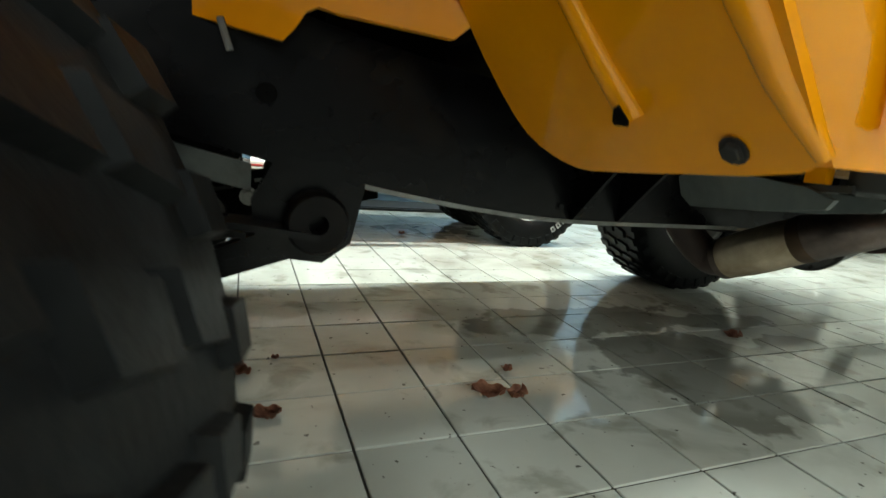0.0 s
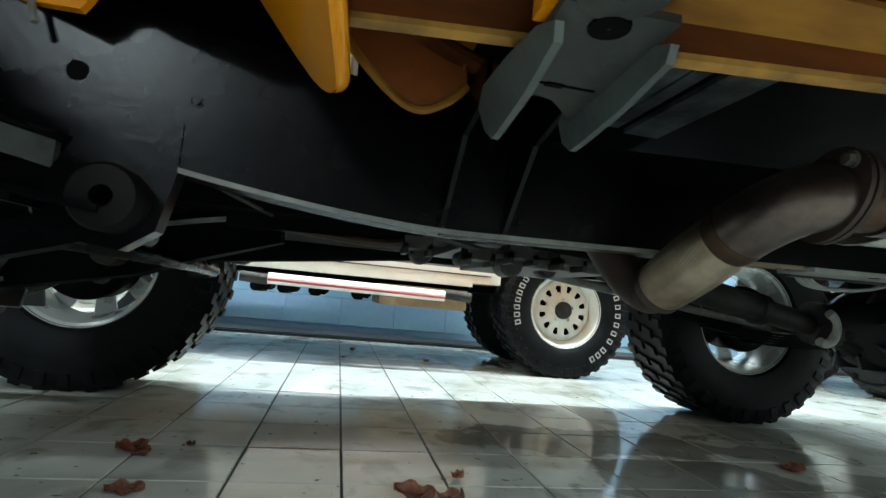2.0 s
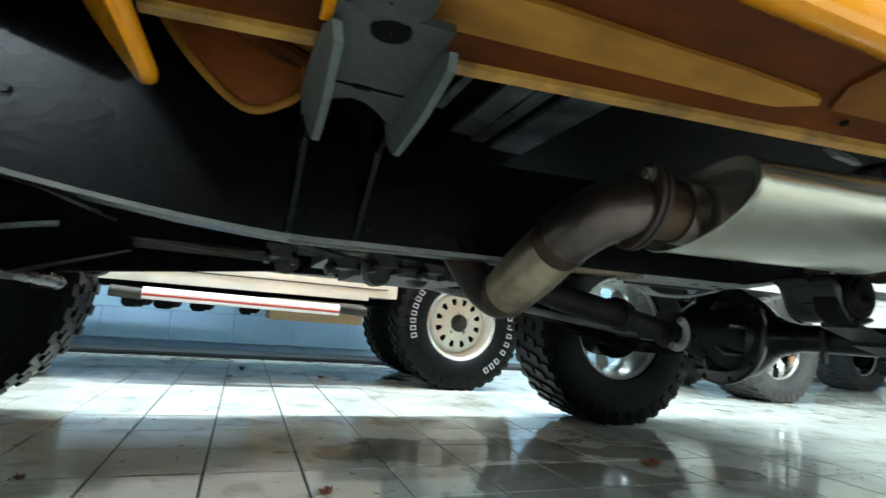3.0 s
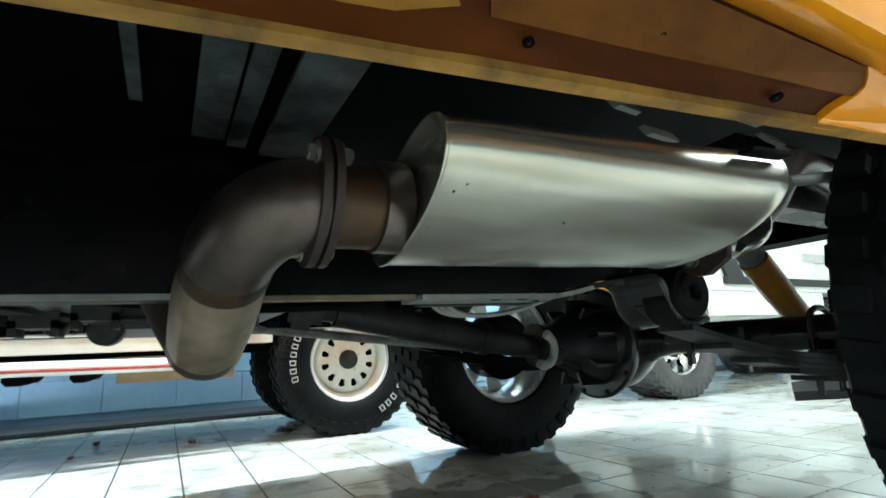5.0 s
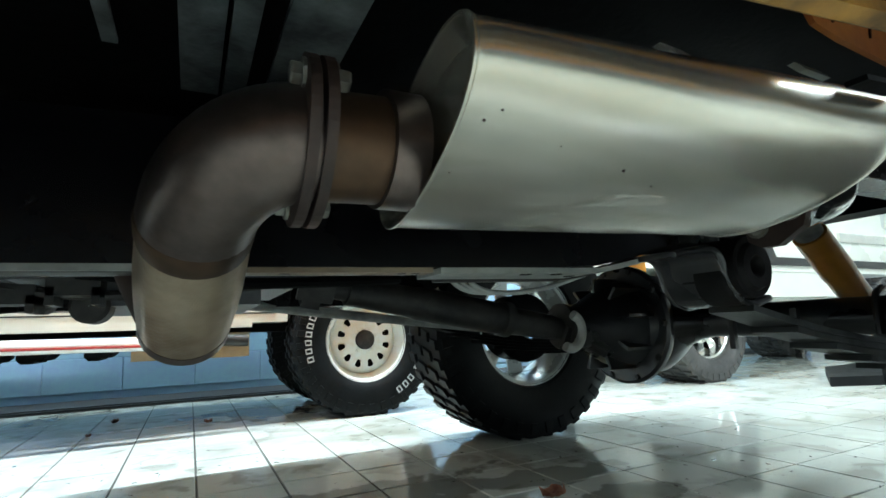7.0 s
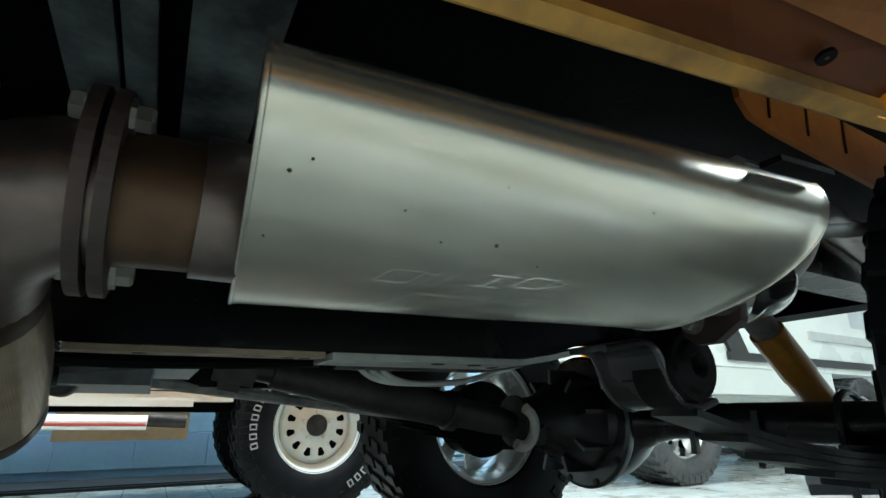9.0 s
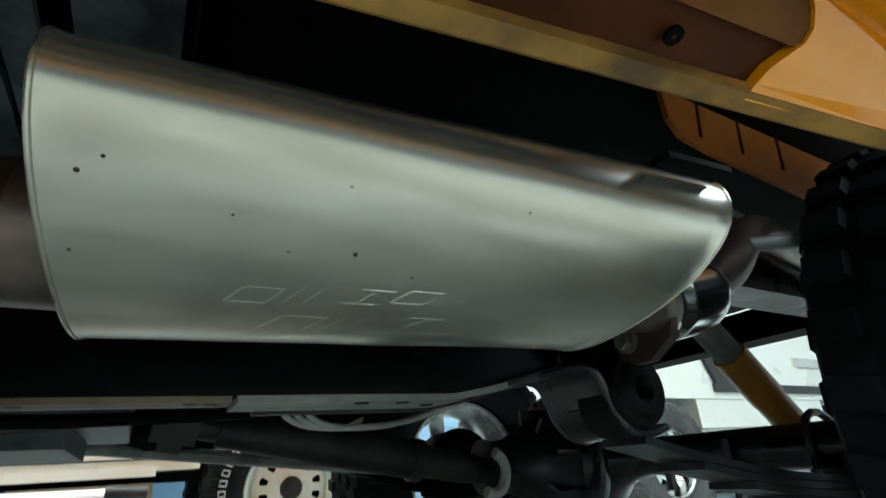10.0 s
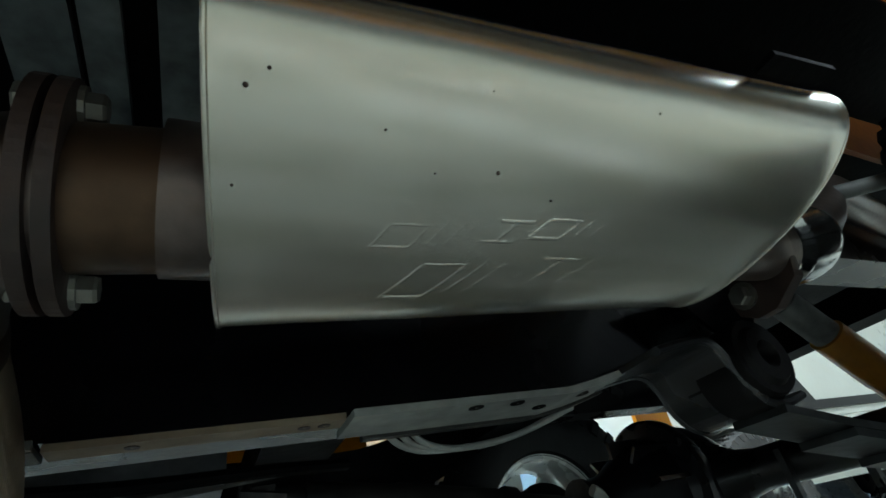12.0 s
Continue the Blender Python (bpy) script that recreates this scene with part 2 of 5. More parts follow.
def lathe(bm, profile, seg=64, close=False, origin=(0, 0, 0)):
    """Turns (radius, along) round the y axis."""
    o = Vector(origin)
    rings = []
    for r, y in profile:
        rings.append([bm.verts.new(o + V(r * math.cos(k * math.tau / seg), y, r * math.sin(k * math.tau / seg))) for k in range(seg)])
    pairs = list(zip(rings, rings[1:])) + ([(rings[-1], rings[0])] if close else [])
    for a, b in pairs:
        for k in range(seg):
            bm.faces.new((a[k], a[(k + 1) % seg], b[(k + 1) % seg], b[k]))
    return bm


def prism(bm, outline, to3, depth):
    """A plate from a 2D outline: to3(u, v, w) gives its place, w from 0 to depth."""
    a = [bm.verts.new(to3(u, v, 0)) for u, v in outline]
    b = [bm.verts.new(to3(u, v, depth)) for u, v in outline]
    n = len(a)
    bm.faces.new(a)
    bm.faces.new(b[::-1])
    for k in range(n):
        bm.faces.new((a[k], b[k], b[(k + 1) % n], a[(k + 1) % n]))
    return bm


def hexbolt(bm, at, axis, r=0.008, h=0.006):
    axis = Vector(axis).normalized()
    up = V(0, 0, 1) if abs(axis.z) < 0.9 else V(1, 0, 0)
    u = (up - up.dot(axis) * axis).normalized()
    v = axis.cross(u)
    p = Vector(at)
    ringsv = []
    for rr, hh, hexed in ((r * 1.35, 0, 0), (r * 1.35, h * 0.25, 0), (r, h * 0.25, 1), (r, h * 0.85, 1), (r * 0.86, h, 1)):
        ringsv.append([bm.verts.new(p + axis * hh + rr * (0.866 if hexed and k % 2 else 1) * (math.cos(k * math.tau / 12) * u + math.sin(k * math.tau / 12) * v)) for k in range(12)])
    for a, b in zip(ringsv, ringsv[1:]):
        for k in range(12):
            bm.faces.new((a[k], a[(k + 1) % 12], b[(k + 1) % 12], b[k]))
    bm.faces.new(ringsv[0])
    bm.faces.new(ringsv[-1])
    return bm


# ---- wheels ----
def tyre_mesh(R, W, bead, lugs=36, depth=0.010):
    """A tyre round the y axis; staggered tread blocks and shoulder lugs are drawn out of the casing."""
    bm = bmesh.new()
    h, rt, seg = W / 2, R - depth, 2 * lugs
    half = [(bead, 0.72, 0, ""), (bead + 0.012, 0.86, 0, ""), (bead + 0.35 * (rt - bead), 0.985, 0, ""), (bead + 0.60 * (rt - bead), 1.0, 0, ""), (rt - 0.050, 0.99, 0.0, "side"), (rt - 0.010, 0.955, 0.1, ""), (rt, 0.90, 0.15, "shoulder"), (rt, 0.56, -0.1, ""), (rt, 0.46, 0.35, "block"), (rt, 0.06, -0.25, "")]
    prof = [(r, -y * h, tw, tag) for r, y, tw, tag in half]
    prof += [(r, y * h, 0.5 - tw, half[k - 1][3] if k else "") for k, (r, y, tw, tag) in reversed(list(enumerate(half)))]
    rings = []
    for r, y, tw, tag in prof:
        rings.append([bm.verts.new((r * math.cos((k + tw) * math.tau / seg), y, r * math.sin((k + tw) * math.tau / seg))) for k in range(seg)])
    drawn = {"side": [], "shoulder": [], "block": []}
    for i in range(len(rings) - 1):
        tag = prof[i][3]
        for k in range(seg):
            f = bm.faces.new((rings[i][k], rings[i][(k + 1) % seg], rings[i + 1][(k + 1) % seg], rings[i + 1][k]))
            late = i >= len(half)
            if tag and (k + (1 if late else 0) + (1 if tag == "block" else 0)) % 2 == 0:
                drawn[tag].append(f)
    bmesh.ops.recalc_face_normals(bm, faces=bm.faces)
    for tag, high in (("side", 0.005), ("shoulder", depth), ("block", depth)):
        made = bmesh.ops.extrude_discrete_faces(bm, faces=drawn[tag])["faces"]
        for f in made:
            c = f.calc_center_median()
            flat = V(c.x, 0, c.z).normalized() if tag != "side" else V(0, math.copysign(1, c.y), 0)
            for v in f.verts:
                v.co = c + (v.co - c) * 0.9 + flat * high
    return bm


def steel_wheel(name, parent, R, W, bead, tyre_mat, rim_mat, face_out, style, label=""):
    """A rim with its tyre and fittings; face_out is the side (-1 or 1 along y) that its face looks to."""
    s = face_out
    h = W / 2 * 0.78
    bm = bmesh.new()
    # barrel, with the bead lips
    lathe(bm, [(bead + 0.012, -h), (bead + 0.004, -h + 0.004), (bead - 0.008, -h + 0.012), (bead - 0.018, -h * 0.5), (bead - 0.03, -h * 0.2), (bead - 0.03, h * 0.2), (bead - 0.018, h * 0.6), (bead - 0.008, h - 0.012), (bead + 0.004, h - 0.004), (bead + 0.012, h), (bead + 0.004, h), (bead - 0.012, h * 0.6), (bead - 0.024, h * 0.2), (bead - 0.024, -h * 0.2), (bead - 0.012, -h * 0.6), (bead + 0.004, -h)], 72, close=True)
    rim = part("wheel", bm, rim_mat, parent, label, smooth=True)
    if style == "modular":
        yf = s * h * 0.42
        bm = bmesh.new()
        # disc with a ring of round holes
        n, rh, r1 = 12, 0.0185, 0.114
        seg = n * 8
        out = bead - 0.026
        lathe(bm, [(0.045, yf + s * 0.010), (0.06, yf + s * 0.008), (0.080, yf + s * 0.004)], seg)
        lathe(bm, [(0.140, yf - s * 0.002), (out - 0.012, yf - s * 0.01), (out + 0.003, yf - s * 0.03)], seg)
        for k in range(n):  # the holed band, one cell a hole
            mid = (k + 0.5) * math.tau / n
            cx, cz = r1 * math.cos(mid), r1 * math.sin(mid)
            edge = [(0.080, (k + j / 8) * math.tau / n) for j in range(9)] + [(0.140, (k + j / 8) * math.tau / n) for j in range(8, -1, -1)]
            outer = [V(r * math.cos(a), yf + s * (0.004 - 0.006 * (r - 0.080) / 0.06), r * math.sin(a)) for r, a in edge]
            m = len(outer)
            inner = []
            for p in outer:
                d = V(p.x - cx, 0, p.z - cz).normalized()
                inner.append(V(cx + rh * d.x, yf + s * 0.001, cz + rh * d.z))
            deep = [p - V(0, s * 0.008, 0) for p in inner]
            ov, iv, dv = ([bm.verts.new(p) for p in q] for q in (outer, inner, deep))
            for j in range(m):
                bm.faces.new((ov[j], ov[(j + 1) % m], iv[(j + 1) % m], iv[j]))
                bm.faces.new((iv[j], iv[(j + 1) % m], dv[(j + 1) % m], dv[j]))
        bmesh.ops.remove_doubles(bm, verts=bm.verts, dist=0.0004)
        part("wheel_disc", bm, rim_mat, rim, smooth=True)
        bm = lathe(bmesh.new(), [(0.0005, yf + s * 0.032), (0.018, yf + s * 0.031), (0.042, yf + s * 0.026), (0.046, yf + s * 0.018), (0.047, yf - s * 0.01)], 32)
        part("hub_cap", bm, DUSTY, rim, "dark dusty hub centre", smooth=True)
        for k in range(5):
            a = math.tau * (k + 0.25) / 5
            part("wheel_nut", hexbolt(bmesh.new(), (0.060 * math.cos(a), yf + s * 0.006, 0.060 * math.sin(a)), (0, s, 0), 0.009, 0.014), CREAM, rim)
        bm = lathe(bmesh.new(), [(0.0005, yf - s * 0.012), (0.155, yf - s * 0.014), (0.155, yf - s * 0.07)], 48)
        part("brake_drum", bm, SHADEBLACK, rim, "black brake drum behind the disc", smooth=True)
    else:
        yf = s * h * 0.55
        bm = lathe(bmesh.new(), [(0.04, yf + s * 0.012), (0.075, yf + s * 0.010), (0.10, yf), (0.10, yf - s * 0.012), (0.04, yf)], 48, close=True)
        part("wheel_disc", bm, rim_mat, rim, smooth=True)
        for k in range(8):
            bm = prism(bmesh.new(), [(0.092, -0.024), (bead - 0.016, -0.034), (bead - 0.016, 0.034), (0.092, 0.024)], lambda u, v, w: V(u, yf - s * (0.004 + w + 0.10 * (u - 0.09)), v), 0.008)
            part("wheel_spoke", bm, rim_mat, rim, bevel=0.002).matrix_local = pose(0, 0, 0, 0, 45 * k, 0)
        bm = lathe(bmesh.new(), [(0.001, yf + s * 0.05), (0.035, yf + s * 0.048), (0.045, yf + s * 0.035), (0.048, yf)], 32)
        part("hub_cap", bm, BLACKPLASTIC, rim, smooth=True)
        for k in range(5):
            a = math.tau * (k + 0.25) / 5
            part("wheel_nut", hexbolt(bmesh.new(), (0.07 * math.cos(a), yf + s * 0.008, 0.07 * math.sin(a)), (0, s, 0), 0.009, 0.014), BOLT, rim)
        yi = -s * h * 0.9
        bm = lathe(bmesh.new(), [(0.04, yi - s * 0.012), (0.08, yi - s * 0.012), (0.112, yi - s * 0.002), (0.121, yi + s * 0.006), (0.124, yi + s * 0.02), (0.118, yi + s * 0.03), (0.118, yf - s * 0.02)], 48)
        part("brake_drum", bm, SHADEBLACK, rim, "black brake drum", smooth=True)
    part("tyre", tyre_mesh(R, W, bead), tyre_mat, rim, "black mud-terrain tyre", smooth=True)
    return rim


# ---- the hall ----
X0, X1, Y0, Y1 = -4.0, 8.0, -5.8, 4.05
KY = 3.64  # front of the raised kerb along the wall
TILE, GX, GY = 0.2, 0.541, 0.773  # tile width and one crossing of the joints


def tile_material():
    m = mat("glazed_floor_tile", (0.66, 0.69, 0.64), (0.50, 0.52, 0.47), 0.10, scale=1.6, fine=9, bump=0.03, spread=0.7, rvar=0.08)
    n, l = m.node_tree.nodes, m.node_tree.links
    s = n["Principled BSDF"]
    geo = n.new("ShaderNodeNewGeometry")
    info = n.new("ShaderNodeObjectInfo")
    for t in [q for q in n if q.type == "MAPPING"]:
        l.new(geo.outputs["Position"], t.inputs[0])
    # oily film and dirt patches across the floor
    stain, speck = n.new("ShaderNodeTexNoise"), n.new("ShaderNodeTexNoise")
    stain.inputs["Scale"].default_value, stain.inputs["Detail"].default_value, stain.inputs["Distortion"].default_value = 2.3, 6, 0.8
    speck.inputs["Scale"].default_value, speck.inputs["Detail"].default_value = 38, 3
    for t in (stain, speck):
        l.new(geo.outputs["Position"], t.inputs["Vector"])
    r1, r2, r3 = n.new("ShaderNodeValToRGB"), n.new("ShaderNodeValToRGB"), n.new("ShaderNodeValToRGB")
    smear = n.new("ShaderNodeTexNoise")
    smear.inputs["Scale"].default_value, smear.inputs["Detail"].default_value, smear.inputs["Distortion"].default_value = 7.5, 7, 0.5
    l.new(geo.outputs["Position"], smear.inputs["Vector"])
    r3.color_ramp.elements[0].position, r3.color_ramp.elements[1].position = 0.56, 0.66
    l.new(smear.outputs[0], r3.inputs[0])
    r1.color_ramp.elements[0].position, r1.color_ramp.elements[1].position = 0.50, 0.66
    r2.color_ramp.elements[0].position, r2.color_ramp.elements[1].position = 0.68, 0.71
    l.new(stain.outputs[0], r1.inputs[0])
    l.new(speck.outputs[0], r2.inputs[0])
    base = s.inputs["Base Color"].links[0].from_socket
    last = base
    for ramp, colour, much in ((r1, (0.23, 0.22, 0.17, 1), 0.55), (r3, (0.20, 0.19, 0.14, 1), 0.5), (r2, (0.05, 0.04, 0.03, 1), 0.8)):
        f = n.new("ShaderNodeMath")
        f.operation = "MULTIPLY"
        f.inputs[1].default_value = much
        l.new(ramp.outputs[0], f.inputs[0])
        mix = n.new("ShaderNodeMix")
        mix.data_type = "RGBA"
        l.new(f.outputs[0], mix.inputs[0])
        l.new(last, mix.inputs[6])
        mix.inputs[7].default_value = colour
        last = mix.outputs[2]
    # wet oily film with sharp edges
    warp = n.new("ShaderNodeTexNoise")
    warp.inputs["Scale"].default_value, warp.inputs["Detail"].default_value = 6.5, 9
    l.new(geo.outputs["Position"], warp.inputs["Vector"])
    near = None
    for cx, cy, rx, ry in ((1.05, 1.32, 0.42, 0.16), (1.12, 1.02, 0.30, 0.19), (1.12, 0.76, 0.25, 0.13), (1.62, 1.02, 0.2, 0.08), (1.55, 1.25, 0.22, 0.08), (1.05, 2.9, 0.3, 0.2)):
        sub = n.new("ShaderNodeVectorMath")
        sub.operation = "SUBTRACT"
        sub.inputs[1].default_value = (cx, cy, 0)
        l.new(geo.outputs["Position"], sub.inputs[0])
        div = n.new("ShaderNodeVectorMath")
        div.operation = "DIVIDE"
        div.inputs[1].default_value = (rx, ry, 10)
        l.new(sub.outputs[0], div.inputs[0])
        ln = n.new("ShaderNodeVectorMath")
        ln.operation = "LENGTH"
        l.new(div.outputs[0], ln.inputs[0])
        if near is None:
            near = ln.outputs["Value"]
        else:
            mn = n.new("ShaderNodeMath")
            mn.operation = "MINIMUM"
            l.new(near, mn.inputs[0])
            l.new(ln.outputs["Value"], mn.inputs[1])
            near = mn.outputs[0]
    bent = n.new("ShaderNodeMath")
    bent.operation = "MULTIPLY_ADD"
    bent.inputs[1].default_value = 3.0
    l.new(warp.outputs[0], bent.inputs[0])
    l.new(near, bent.inputs[2])
    film = n.new("ShaderNodeMapRange")
    film.inputs[1].default_value, film.inputs[2].default_value = 2.38, 2.54
    film.inputs[3].default_value, film.inputs[4].default_value = 0.64, 0.0
    l.new(bent.outputs[0], film.inputs[0])
    wet = n.new("ShaderNodeMix")
    wet.data_type = "RGBA"
    l.new(film.outputs[0], wet.inputs[0])
    l.new(last, wet.inputs[6])
    wet.inputs[7].default_value = (0.09, 0.085, 0.065, 1)
    last = wet.outputs[2]
    tint = n.new("ShaderNodeHueSaturation")
    rnd = n.new("ShaderNodeMapRange")
    rnd.inputs[3].default_value, rnd.inputs[4].default_value = 0.92, 1.06
    l.new(info.outputs["Random"], rnd.inputs[0])
    l.new(rnd.outputs[0], tint.inputs["Value"])
    l.new(last, tint.inputs["Color"])
    l.new(tint.outputs[0], s.inputs["Base Color"])
    return m


TILEM = tile_material()


def structure(name, bm, material, label, category):
    return tagged(part(name, bm, material), label, category, kind="structure")


floor = structure("floor", boxes((X0, X1, Y0, Y1, -0.12, -0.004)), GROUT, "dirty glossy white ceramic floor tiles with dark grout", "floor")
structure("ceiling", boxes((X0, X1, Y0, Y1 + 0.15, CEIL, CEIL + 0.1)), CEILM, "plain white board ceiling of the workshop", "ceiling")
wall = structure("wall_east", boxes((X0, X1, Y1 + 0.02, Y1 + 0.17, -0.1, CEIL)), WALLBLUE, "pale blue painted block wall", "wall")
# west and north walls are unseen, made dark to hold reflections down
structure("wall_west", boxes((X0, X1, Y0 - 0.15, Y0, -0.1, CEIL)), WESTWALL, "unseen dark grey wall, added to keep reflections low", "wall")
structure("wall_north", boxes((X0 - 0.15, X0, Y0 - 0.15, Y1 + 0.17, -0.1, CEIL)), WESTWALL, "unseen dark grey wall, added to keep reflections low", "wall")
structure("wall_south", boxes((X1, X1 + 0.15, Y0 - 0.15, Y1 + 0.17, -0.1, CEIL)), WALLWHITE, "off-white plastered workshop wall", "wall")
kerb = structure("kerb", boxes((X0, X1, KY, Y1 + 0.02, -0.004, 0.016)), KERB, "black painted kerb along the wall", "kerb")
part("kerb_top", boxes((X0, X1, KY + 0.03, Y1 + 0.02, 0.0165, 0.022)), KERBLINE, kerb, "worn pale top of the kerb")


def batten(x, y):
    t = thing("ceiling_light", "white fluorescent batten on the ceiling, most of them added as fill", "light", "ceiling lights", (x, y, CEIL))
    part("batten_body", boxes((-0.62, 0.62, -0.045, 0.045, -0.045, -0.002)), PLASTIC, t, bevel=0.006)
    part("lamp_tube", tube([(-0.6, 0, -0.066), (0.6, 0, -0.066)], 0.013, 12, 1), TUBE, t, smooth=True)
    for s in (-1, 1):
        part("lamp_holder", boxes((s * 0.6, s * 0.625, -0.02, 0.02, -0.085, -0.02)), PLASTIC, t)


for bx, by, watts in BATTENS_AND_FILLS:
    batten(bx, by)

# ---- the yellow off-road car: front towards -x, centre line y = YC ----
YC, RW, AXF, AXR = 1.0, 0.385, -0.43, 1.80
RAIL = 0.63  # outer face of the left rail
car = thing("off_road_car", "yellow lifted off-road car with black chassis and mud tyres", "car", at=(0, 0, 0))


def rail_line(x):
    """Height of the rail's lower edge along the car."""
    if x < 0.45:
        return 0.44 + 0.13 * max(0.0, (0.45 - x) / 0.75) ** 1.7
    if x > 1.15:
        return 0.45 + 0.17 * min(1.0, (x - 1.15) / 0.45) ** 1.3
    return 0.44 + 0.01 * (x - 0.45)


def rail_y(x):
    """Outer face of the left rail, which draws outwards to the rear."""
    return RAIL - 0.065 * min(1.0, max(0.0, (x - 0.42) / 0.9))


def chassis_rail(side, name="chassis_rail"):
    bm = bmesh.new()
    xs = [-0.95 + 0.05 * i for i in range(69)]
    rows = []
    for x in xs:
        z = rail_line(x)
        top = z + 0.135 + (0.04 if x < 0.4 else 0.0)
        y0 = rail_y(x)
        row = ((y0, z), (y0 + 0.08, z), (y0 + 0.08, top), (y0, top))
        rows.append([bm.verts.new((x, y if side < 0 else 2 * YC - y, q)) for y, q in row])
    for a, b in zip(rows, rows[1:]):
        for k in range(4):
            bm.faces.new((a[k], a[(k + 1) % 4], b[(k + 1) % 4], b[k]))
    bm.faces.new(rows[0])
    bm.faces.new(rows[-1][::-1])
    return part(name, bm, BLACK, car, "black painted box-section rail", bevel=0.010)


left_rail = chassis_rail(-1)
chassis_rail(1)
for cx, z0, z1 in ((-0.75, 0.58, 0.66), (0.95, 0.49, 0.55), (1.50, 0.58, 0.65), (2.3, 0.64, 0.72)):
    part("cross_member", boxes((cx - 0.05, cx + 0.05, rail_y(cx) + 0.075, 2 * YC - rail_y(cx) - 0.075, z0, z1)), SHADEBLACK, car, bevel=0.006)


def along_rail(x0, x1, inset, wide, drop, thick, n=8):
    """A strip that follows the rail's underside."""
    bm = bmesh.new()
    rows = []
    for i in range(n + 1):
        x = x0 + (x1 - x0) * i / n
        z, y = rail_line(x) - drop, rail_y(x) + inset
        rows.append([bm.verts.new((x, q, w)) for q, w in ((y, z), (y + wide, z), (y + wide, z - thick), (y, z - thick))])
    for a, b in zip(rows, rows[1:]):
        for k in range(4):
            bm.faces.new((a[k], a[(k + 1) % 4], b[(k + 1) % 4], b[k]))
    bm.faces.new(rows[0])
    bm.faces.new(rows[-1][::-1])
    return bm


part("bottom_flange", along_rail(0.42, 0.735, 0.002, 0.030, 0.0006, 0.004), DUSTY, left_rail, "dusty flange")
part("bottom_flange", along_rail(0.74, 0.935, 0.0, 0.024, 0.0006, 0.005), TAN, left_rail, "tan rusted flange with bolt holes")
part("seam_edge", along_rail(0.10, 0.735, -0.003, 0.005, -0.002, 0.006, 16), GREYLIP, left_rail, "worn bare edge along the rail's bottom seam")
part("reinforcing_plate", along_rail(0.938, 1.20, -0.012, 0.062, 0.002, 0.006), GREYLIP, left_rail, "grey bare plate with bolt holes under the rail")
part("plate_lip", along_rail(0.96, 1.22, 0.05, 0.010, 0.004, 0.007), DUSTY, left_rail)
for hx, hy in ((1.045, 0.012), (1.085, 0.012), (1.12, 0.034), (1.16, 0.02)):
    part("bolt_hole", lathe(bmesh.new(), [(0.001, 0), (0.007, 0), (0.007, 0.0012)], 14), SHADEBLACK, left_rail).matrix_local = pose(hx, rail_y(hx) + hy - 0.012, rail_line(hx) - 0.0086, 90)
for hx in (0.79, 0.905, 0.92):
    part("bolt_hole", lathe(bmesh.new(), [(0.001, 0), (0.005, 0), (0.005, 0.001)], 12), RUSTPIPE, left_rail).matrix_local = pose(hx, rail_y(hx) + 0.012, rail_line(hx) - 0.0062, 90)
# brake pipes curled beside the plate
for k in range(3):
    pts = [(0.98 + 0.012 * k, rail_y(1) + 0.07, 0.455), (1.0 + 0.012 * k, rail_y(1) + 0.075, 0.432), (1.04 + 0.012 * k, rail_y(1) + 0.08, 0.424), (1.12, rail_y(1.1) + 0.08, 0.428), (1.2, rail_y(1.2) + 0.08, 0.45)]
    part("brake_pipe", tube(pts, 0.0032, 8, 6), GREYLIP, left_rail, "thin grey brake pipe", smooth=True)
part("frame_hole", lathe(bmesh.new(), [(0.001, 0.0), (0.011, 0.0), (0.012, 0.002)], 20), SHADEBLACK, left_rail).matrix_local = pose(-0.02, rail_y(0) - 0.002, 0.575)
for hx, hz in ((0.396, 0.462), (0.52, 0.462), (0.11, 0.56)):
    part("bolt", hexbolt(bmesh.new(), (hx, rail_y(hx) - 0.0005, hz), (0, -1, 0), 0.006, 0.004), BLACK, left_rail)

# body mount bracket: two flared side plates and a web coloured darker for shade, with black ribs to the rail
def mount_plate(px, lean):
    return prism(bmesh.new(), [(0.412, 0.496), (0.395, 0.497), (0.33, 0.503), (0.27, 0.513), (0.262, 0.522), (0.285, 0.530), (0.34, 0.535), (0.40, 0.537), (0.425, 0.526), (0.424, 0.506)], lambda u, v, w: V(px + w + lean * (0.548 - v), u, v), 0.006)


mount = part("body_mount_bracket", prism(bmesh.new(), [(0.406, 0.252), (0.480, 0.252), (0.486, 0.405), (0.474, 0.398), (0.464, 0.385), (0.450, 0.371), (0.436, 0.367), (0.424, 0.375), (0.414, 0.392), (0.406, 0.405)], lambda u, v, w: V(u, v, 0.529 - 0.06 * (v - 0.25) + w), 0.006), SHADEGREY, car, "grey undercoated body mount bracket with an arched cut-out", bevel=0.0015)
part("side_plate", mount_plate(0.395, 0.36), PRIMER, mount, "grey undercoated side plate", bevel=0.002)
part("side_plate", mount_plate(0.474, 0.25), PRIMER, mount, "grey undercoated side plate", bevel=0.002)
part("mount_hole", lathe(bmesh.new(), [(0.001, 0), (0.013, 0), (0.0135, 0.002), (0.001, 0.002)], 24), SHADEBLACK, mount, smooth=True).matrix_local = pose(0.442, 0.268, 0.5265, 90)
part("mount_slot", boxes((0.416, 0.474, 0.3445, 0.3465, 0.5222, 0.5236), (0.434, 0.448, 0.343, 0.349, 0.5220, 0.5236)), SHADEBLACK, mount, "dark slot across the bracket")
